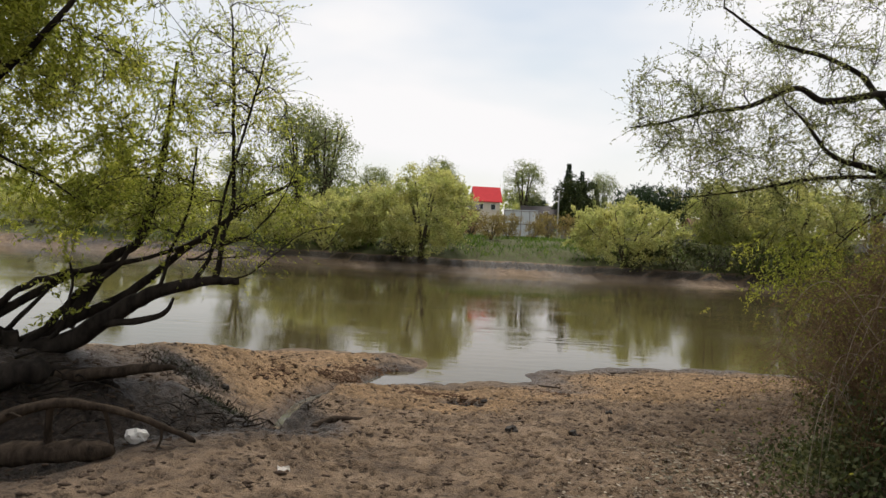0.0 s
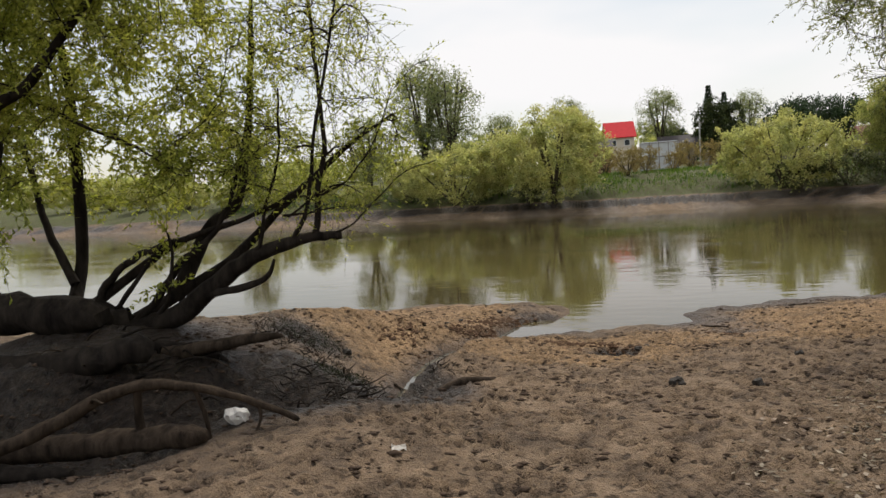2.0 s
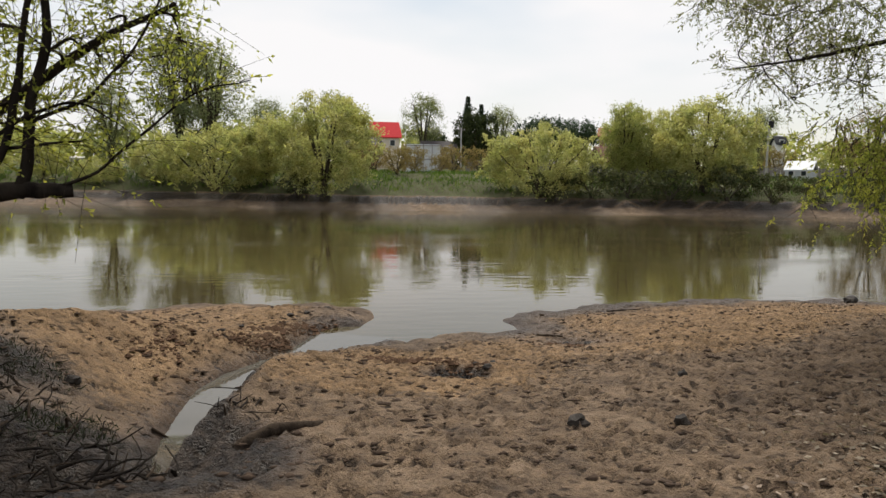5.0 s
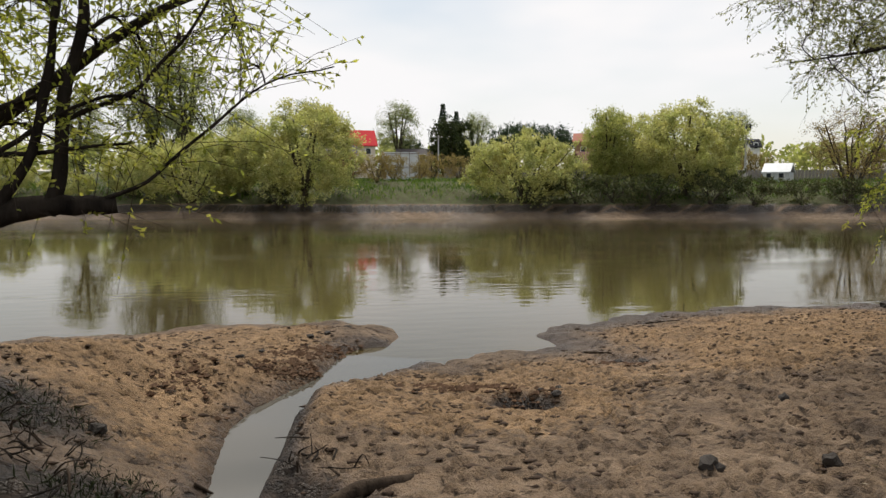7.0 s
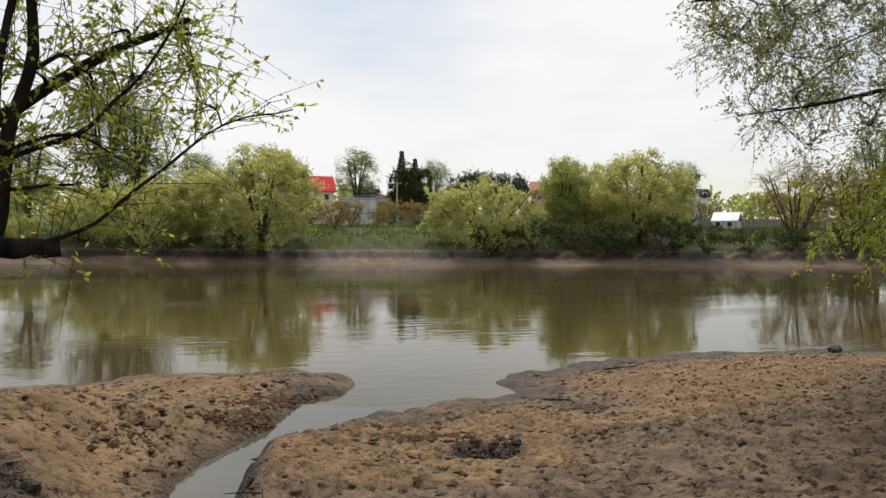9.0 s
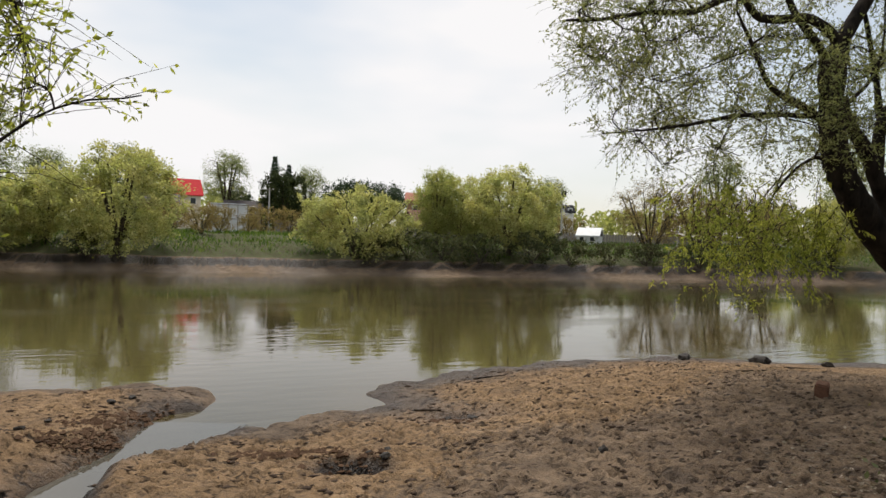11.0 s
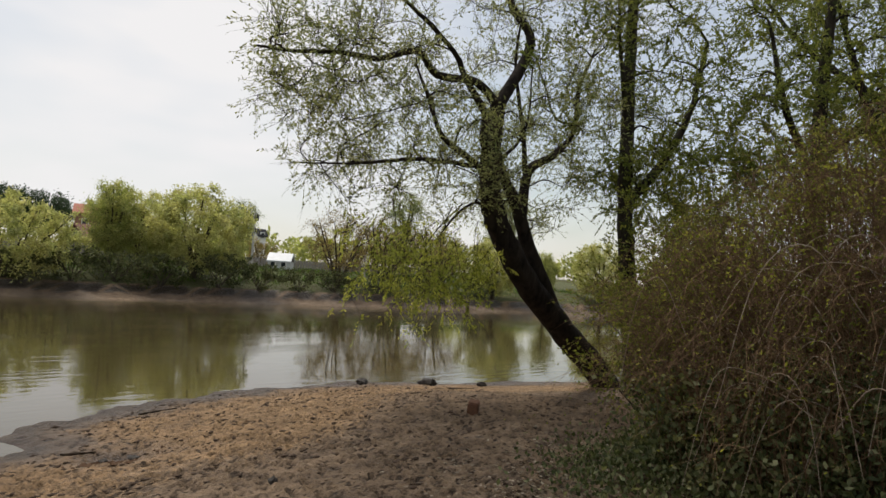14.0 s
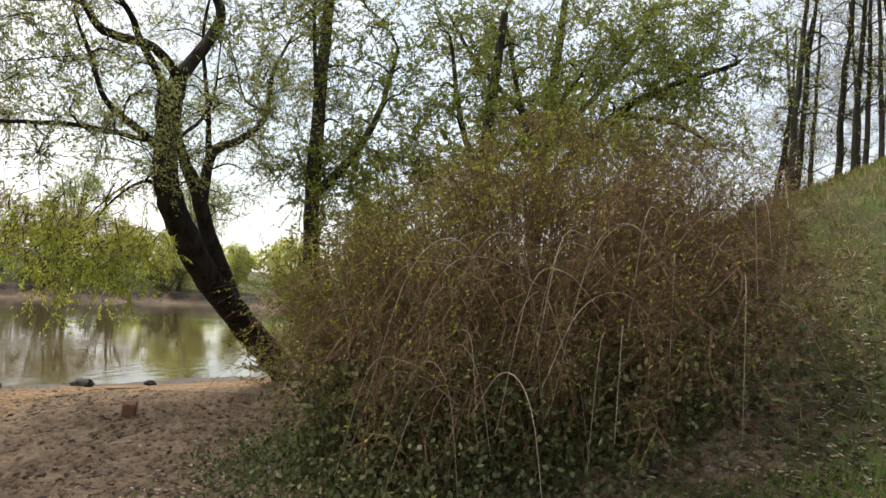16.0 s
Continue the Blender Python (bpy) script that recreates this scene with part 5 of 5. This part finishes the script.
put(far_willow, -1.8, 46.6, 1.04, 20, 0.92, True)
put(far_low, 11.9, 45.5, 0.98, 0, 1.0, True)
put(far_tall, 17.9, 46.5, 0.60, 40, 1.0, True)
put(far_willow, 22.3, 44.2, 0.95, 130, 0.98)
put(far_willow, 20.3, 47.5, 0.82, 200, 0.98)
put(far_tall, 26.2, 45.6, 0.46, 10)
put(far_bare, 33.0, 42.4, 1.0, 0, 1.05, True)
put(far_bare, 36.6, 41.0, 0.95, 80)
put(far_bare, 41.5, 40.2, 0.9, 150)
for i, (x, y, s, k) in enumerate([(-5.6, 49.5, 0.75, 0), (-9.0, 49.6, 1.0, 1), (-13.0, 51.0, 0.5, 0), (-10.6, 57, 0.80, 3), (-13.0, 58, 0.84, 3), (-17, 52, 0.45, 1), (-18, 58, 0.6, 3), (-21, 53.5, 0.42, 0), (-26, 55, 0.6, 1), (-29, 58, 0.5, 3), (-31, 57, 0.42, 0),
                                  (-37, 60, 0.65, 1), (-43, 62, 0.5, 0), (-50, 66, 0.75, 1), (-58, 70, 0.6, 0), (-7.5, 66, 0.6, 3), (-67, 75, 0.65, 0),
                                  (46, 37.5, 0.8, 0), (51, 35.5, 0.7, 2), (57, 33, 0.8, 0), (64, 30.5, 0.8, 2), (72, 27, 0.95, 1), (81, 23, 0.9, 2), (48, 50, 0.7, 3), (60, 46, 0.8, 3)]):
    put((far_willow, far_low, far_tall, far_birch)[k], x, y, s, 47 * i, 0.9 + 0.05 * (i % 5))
put(far_birch, 11.8, 110, 0.97, 0, 1.0, True)
put(far_birch, 26.0, 118, 0.92, 90)
put(far_birch, -2.0, 104, 0.95, 30)
put(far_birch, 60, 96, 0.85, 60)
put(far_spruce, 19.0, 111, 0.95, 0, 1.0, True)
put(far_spruce, 21.2, 111, 0.90, 70)
put(far_dark, 19.5, 106, 0.98, 0, 1.0, True)
put(far_pine, 30.5, 112, 1.1, 0, 0.95, True)
put(far_pine, 34.0, 114, 1.0, 50)
put(far_pine, 39.2, 115, 1.0, 100)
put(far_pine, 14.0, 112, 0.7, 140)
for i, (x, y, s) in enumerate([(3.5, 56, 0.9), (5.2, 60, 1.0), (9.8, 68, 1.2), (12.0, 66, 1.1), (15.0, 64, 1.1), (8.0, 64, 0.8), (26, 62, 1.1), (30, 60, 1.0), (37, 58, 1.2), (2.0, 64, 1.2), (17, 72, 1.3), (45, 54, 1.2)]):
    put(far_shrub, x, y, s, 61 * i, 1.0, i == 0)
for i, (x, y, s) in enumerate([(12.5, 44.6, 1.2), (14.8, 44.0, 1.1), (17.0, 43.4, 1.0), (19.5, 43.0, 1.1), (22.8, 42.0, 1.2), (25.5, 41.5, 1.0), (31, 40.5, 0.9), (35, 39.5, 1.0), (39, 38.5, 1.0), (-3.5, 47.4, 0.8), (44, 37, 1.0), (28.5, 41.2, 0.9)]):
    put(far_green, x, y, s, 33 * i, 1.0, i == 0)


def far_woods():
    """The wooded skyline: too far and too many to count."""
    rng = np.random.default_rng(70)
    ps, ws = [], []
    for k in range(120):
        x = rng.uniform(-170, 190)
        y = rng.uniform(135, 190) - 0.35 * max(0, x - 60) - 0.25 * max(0, -x - 60)
        h, r = rng.uniform(5, 9), rng.uniform(2.5, 5)
        c = in_ellipsoid(rng, 260, (x, y, height(x, y) + h * 0.5), (r, r, h * 0.5), 0.3)
        ps.append(c)
        ws.append(unit(rng.normal(size=c.shape)))
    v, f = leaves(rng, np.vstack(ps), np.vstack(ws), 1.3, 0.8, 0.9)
    tagged(link_mesh("far_woods", mesh_from("far_woods", v, f, False), M_LEAF_FAR2), "line of woods on the skyline, haze painted into its colour", "woods", kind="stuff")


far_woods()


# ---- houses and sheds ----
def house(name, x, y, wx, wy, wall_h, roof_h, turn, wall_mat, roof_mat, label, windows=(), eave=0.35, gable=None):
    thing = tagged(new(name), label, "house" if "house" in name else "shed")
    part("wall", box(wx, wy, wall_h + 0.4, (0, 0, wall_h / 2 - 0.2)), wall_mat, thing)
    bm = bmesh.new()
    ex, ey = wx / 2 + eave, wy / 2 + eave
    drop = roof_h * eave / (wy / 2)
    rows = [[(s * ex, -ey, wall_h - drop), (s * ex, 0, wall_h + roof_h), (s * ex, ey, wall_h - drop), (s * ex, ey, wall_h - drop + 0.12), (s * ex, 0, wall_h + roof_h + 0.14), (s * ex, -ey, wall_h - drop + 0.12)] for s in (-1, 1)]
    vs = [[bm.verts.new(c) for c in r] for r in rows]
    for i in range(6):
        bm.faces.new((vs[0][i], vs[0][(i + 1) % 6], vs[1][(i + 1) % 6], vs[1][i]))
    bm.faces.new(vs[0])
    bm.faces.new(vs[1])
    part("roof", bm, roof_mat, thing)
    for s in (-1, 1):
        bm = bmesh.new()
        a = [bm.verts.new(c) for c in ((s * wx / 2, -wy / 2, wall_h), (s * wx / 2, wy / 2, wall_h), (s * wx / 2, 0, wall_h + roof_h))]
        b = [bm.verts.new((v.co.x - s * 0.12, v.co.y, v.co.z)) for v in a]
        bm.faces.new(a)
        bm.faces.new(b)
        for i in range(3):
            bm.faces.new((a[i], a[(i + 1) % 3], b[(i + 1) % 3], b[i]))
        part("gable", bm, gable or wall_mat, thing)
    for wx_, wz, w, h in windows:
        fr = part("window", box(w, 0.10, h, (wx_, -wy / 2 - 0.03, wz), 0.01), M_WHITE, thing)
        part("pane", box(w - 0.16, 0.03, h - 0.16, (wx_, -wy / 2 - 0.085, wz)), M_PANE, fr)
    thing.matrix_basis = pose(x, y, height(x, y), 0, 0, turn)
    return thing


house("house", 5.2, 101, 3.6, 5.0, 4.5, 2.0, 4, M_PLASTER, M_RED, "cream garden house with a bright red roof", [(-1.0, 3.6, 0.8, 0.9), (0.8, 3.6, 0.8, 0.9)], 0.3)
house("garden_house", 14.0, 108, 5.0, 5.0, 2.9, 1.2, -8, M_GREYWOOD, M_DARKROOF, "grey boarded garden house with a dark roof", [(-1.6, 2.8, 0.9, 1.0), (1.2, 2.8, 0.9, 1.0)])
house("house", 40.6, 103, 4.6, 5.0, 5.3, 1.2, -24, M_BRICKWALL, M_ORANGE, "brown brick house with a reddish tiled roof", [(-1.0, 4.0, 0.9, 1.0), (1.0, 4.0, 0.9, 1.0)])
house("brown_shed", 22.0, 56.5, 4.2, 3.0, 1.3, 1.0, 5, M_GREYWOOD, M_BROWNROOF, "low shed with a brown roof among shrubs")
house("narrow_house", 44.5, 69, 0.9, 1.2, 3.6, 0.6, -10, M_WHITE, M_BLACK, "narrow white tower house with a black roof", [(0, 3.6, 0.5, 0.7)], 0.2)
house("brown_shed", 1.5, 82, 3.4, 3.0, 3.0, 0.8, 0, M_BRICKWALL, M_DARKROOF, "brown brick garden shed behind bare shrubs")


def film_greenhouse():
    thing = tagged(new("greenhouse"), "tall grey film-covered greenhouse in a garden", "greenhouse")
    w, dpt, h = 4.2, 5.0, 3.3
    part("cover", box(w, dpt, h, (0, 0, h / 2), 0.15), M_FILM, thing)
    for i in range(5):
        part("batten", box(0.07, 0.06, h, (-w / 2 + 0.1 + i * (w - 0.2) / 4, -dpt / 2 - 0.03, h / 2)), M_GREYWOOD, thing)
    for z in (0.1, 1.6, 3.15):
        part("rail", box(w, 0.05, 0.08, (0, -dpt / 2 - 0.085, z)), M_GREYWOOD, thing)
    thing.matrix_basis = pose(8.8, 84, height(8.8, 84) - 0.2, 0, 0, -6)


film_greenhouse()
house("greenhouse", 34.9, 52, 1.9, 1.5, 0.75, 0.6, -50, M_FILM, M_FILM, "small pale greenhouse hut with a dark open gable", [(-0.5, 0.5, 0.5, 0.5), (0.4, 0.5, 0.5, 0.5)], 0.1, M_DARKROOF)


def utility_pole(x, y, h, label, cap=None, arm=True):
    thing = tagged(new("utility_pole"), label, "pole", "utility poles")
    v, f = tubes([(np.array([(0, 0, -0.3), (0, 0, h / 2), (0, 0, h)]), [0.10, 0.085, 0.07], 8)])
    link_mesh("post", mesh_from("post", v, f), M_CONCRETE, thing)
    if arm:
        part("crossarm", box(0.9, 0.08, 0.09, (0, -0.09, h - 0.25), 0.01), M_GREYWOOD, thing)
        for s in (-0.38, 0.38):
            part("insulator", box(0.06, 0.06, 0.12, (s, -0.09, h - 0.14), 0.01), M_WHITE, thing)
    if cap:
        part("transformer_box", box(0.3, 0.3, 0.5, (0, -0.22, h - 0.35), 0.03), M_BLACK, thing)
    thing.matrix_basis = pose(x, y, height(x, y), 0, 0, 8)


utility_pole(13.0, 82, 5.2, "slender concrete utility pole in the gardens")
utility_pole(31.6, 51.5, 4.6, "concrete utility pole with a black box", True, False)
utility_pole(41.0, 48.0, 2.4, "short pale post on the bank", None, False)


def garden_fence(x0, y0, x1, y1, n, h):
    thing = tagged(new("garden_fence"), "weathered grey garden fence of upright boards", "fence")
    turn = math.degrees(math.atan2(y1 - y0, x1 - x0))
    ln = math.hypot(x1 - x0, y1 - y0)
    z = height((x0 + x1) / 2, (y0 + y1) / 2)
    me = None
    for i in range(n):
        if me is None:
            ob = part("board", box(ln / n * 0.8, 0.03, h, (0, 0, h / 2), 0.005), M_GREYWOOD, thing)
            me = ob.data
        else:
            ob = new("board", me)
            ob.parent = thing
        ob.location = ((i + 0.5) * ln / n, 0, 0.02 * math.sin(i * 1.7))
    for zz in (0.3, h - 0.3):
        part("rail", box(ln, 0.05, 0.08, (ln / 2, 0.045, zz)), M_GREYWOOD, thing)
    thing.matrix_basis = pose(x0, y0, z - 0.15, 0, 0, turn)


garden_fence(12.5, 76, 22, 74, 40, 1.6)
garden_fence(30, 56, 47, 52, 60, 1.1)


# ---- the wood on the top of the slope ----
def bare_tree(seed, x, y, tall, r):
    g = Grower(seed)
    z = height(x, y)
    k = g.rng.normal(size=2) * 0.7
    g.limb([(x, y, z - 0.3), (x + 0.3 * k[0], y + 0.3 * k[1], z + tall * 0.45), (x + k[0], y + k[1], z + tall)], r, r * 0.3, 7, 6, 0.02)
    t = in_ellipsoid(g.rng, 52, (x, y, z + tall * 0.6), (1.7, 1.7, tall * 0.42), 0.2)
    g.reach(t, r * 0.25, 0.3)
    g.twig(520, 0.6, 0.005, 0.4, 0.1, r * 0.3)
    p, w = g.leaf_places(700)
    return tree_object(g, "bare_tree", "slender bare dark-trunked tree on the slope top", "tree", M_BARK_GREY, M_TWIG, M_LEAF_FAR2, leaves(g.rng, p, w, 0.07, 0.035, 0.8), (x, y, z), group="bare trees on the slope top")


rw = random.Random(9)
for i in range(20):
    bx = rw.uniform(17, 30)
    bare_tree(80 + i, bx, 3.7 - bx * rw.uniform(0.19, 0.48), rw.uniform(7, 10), rw.uniform(0.07, 0.12))
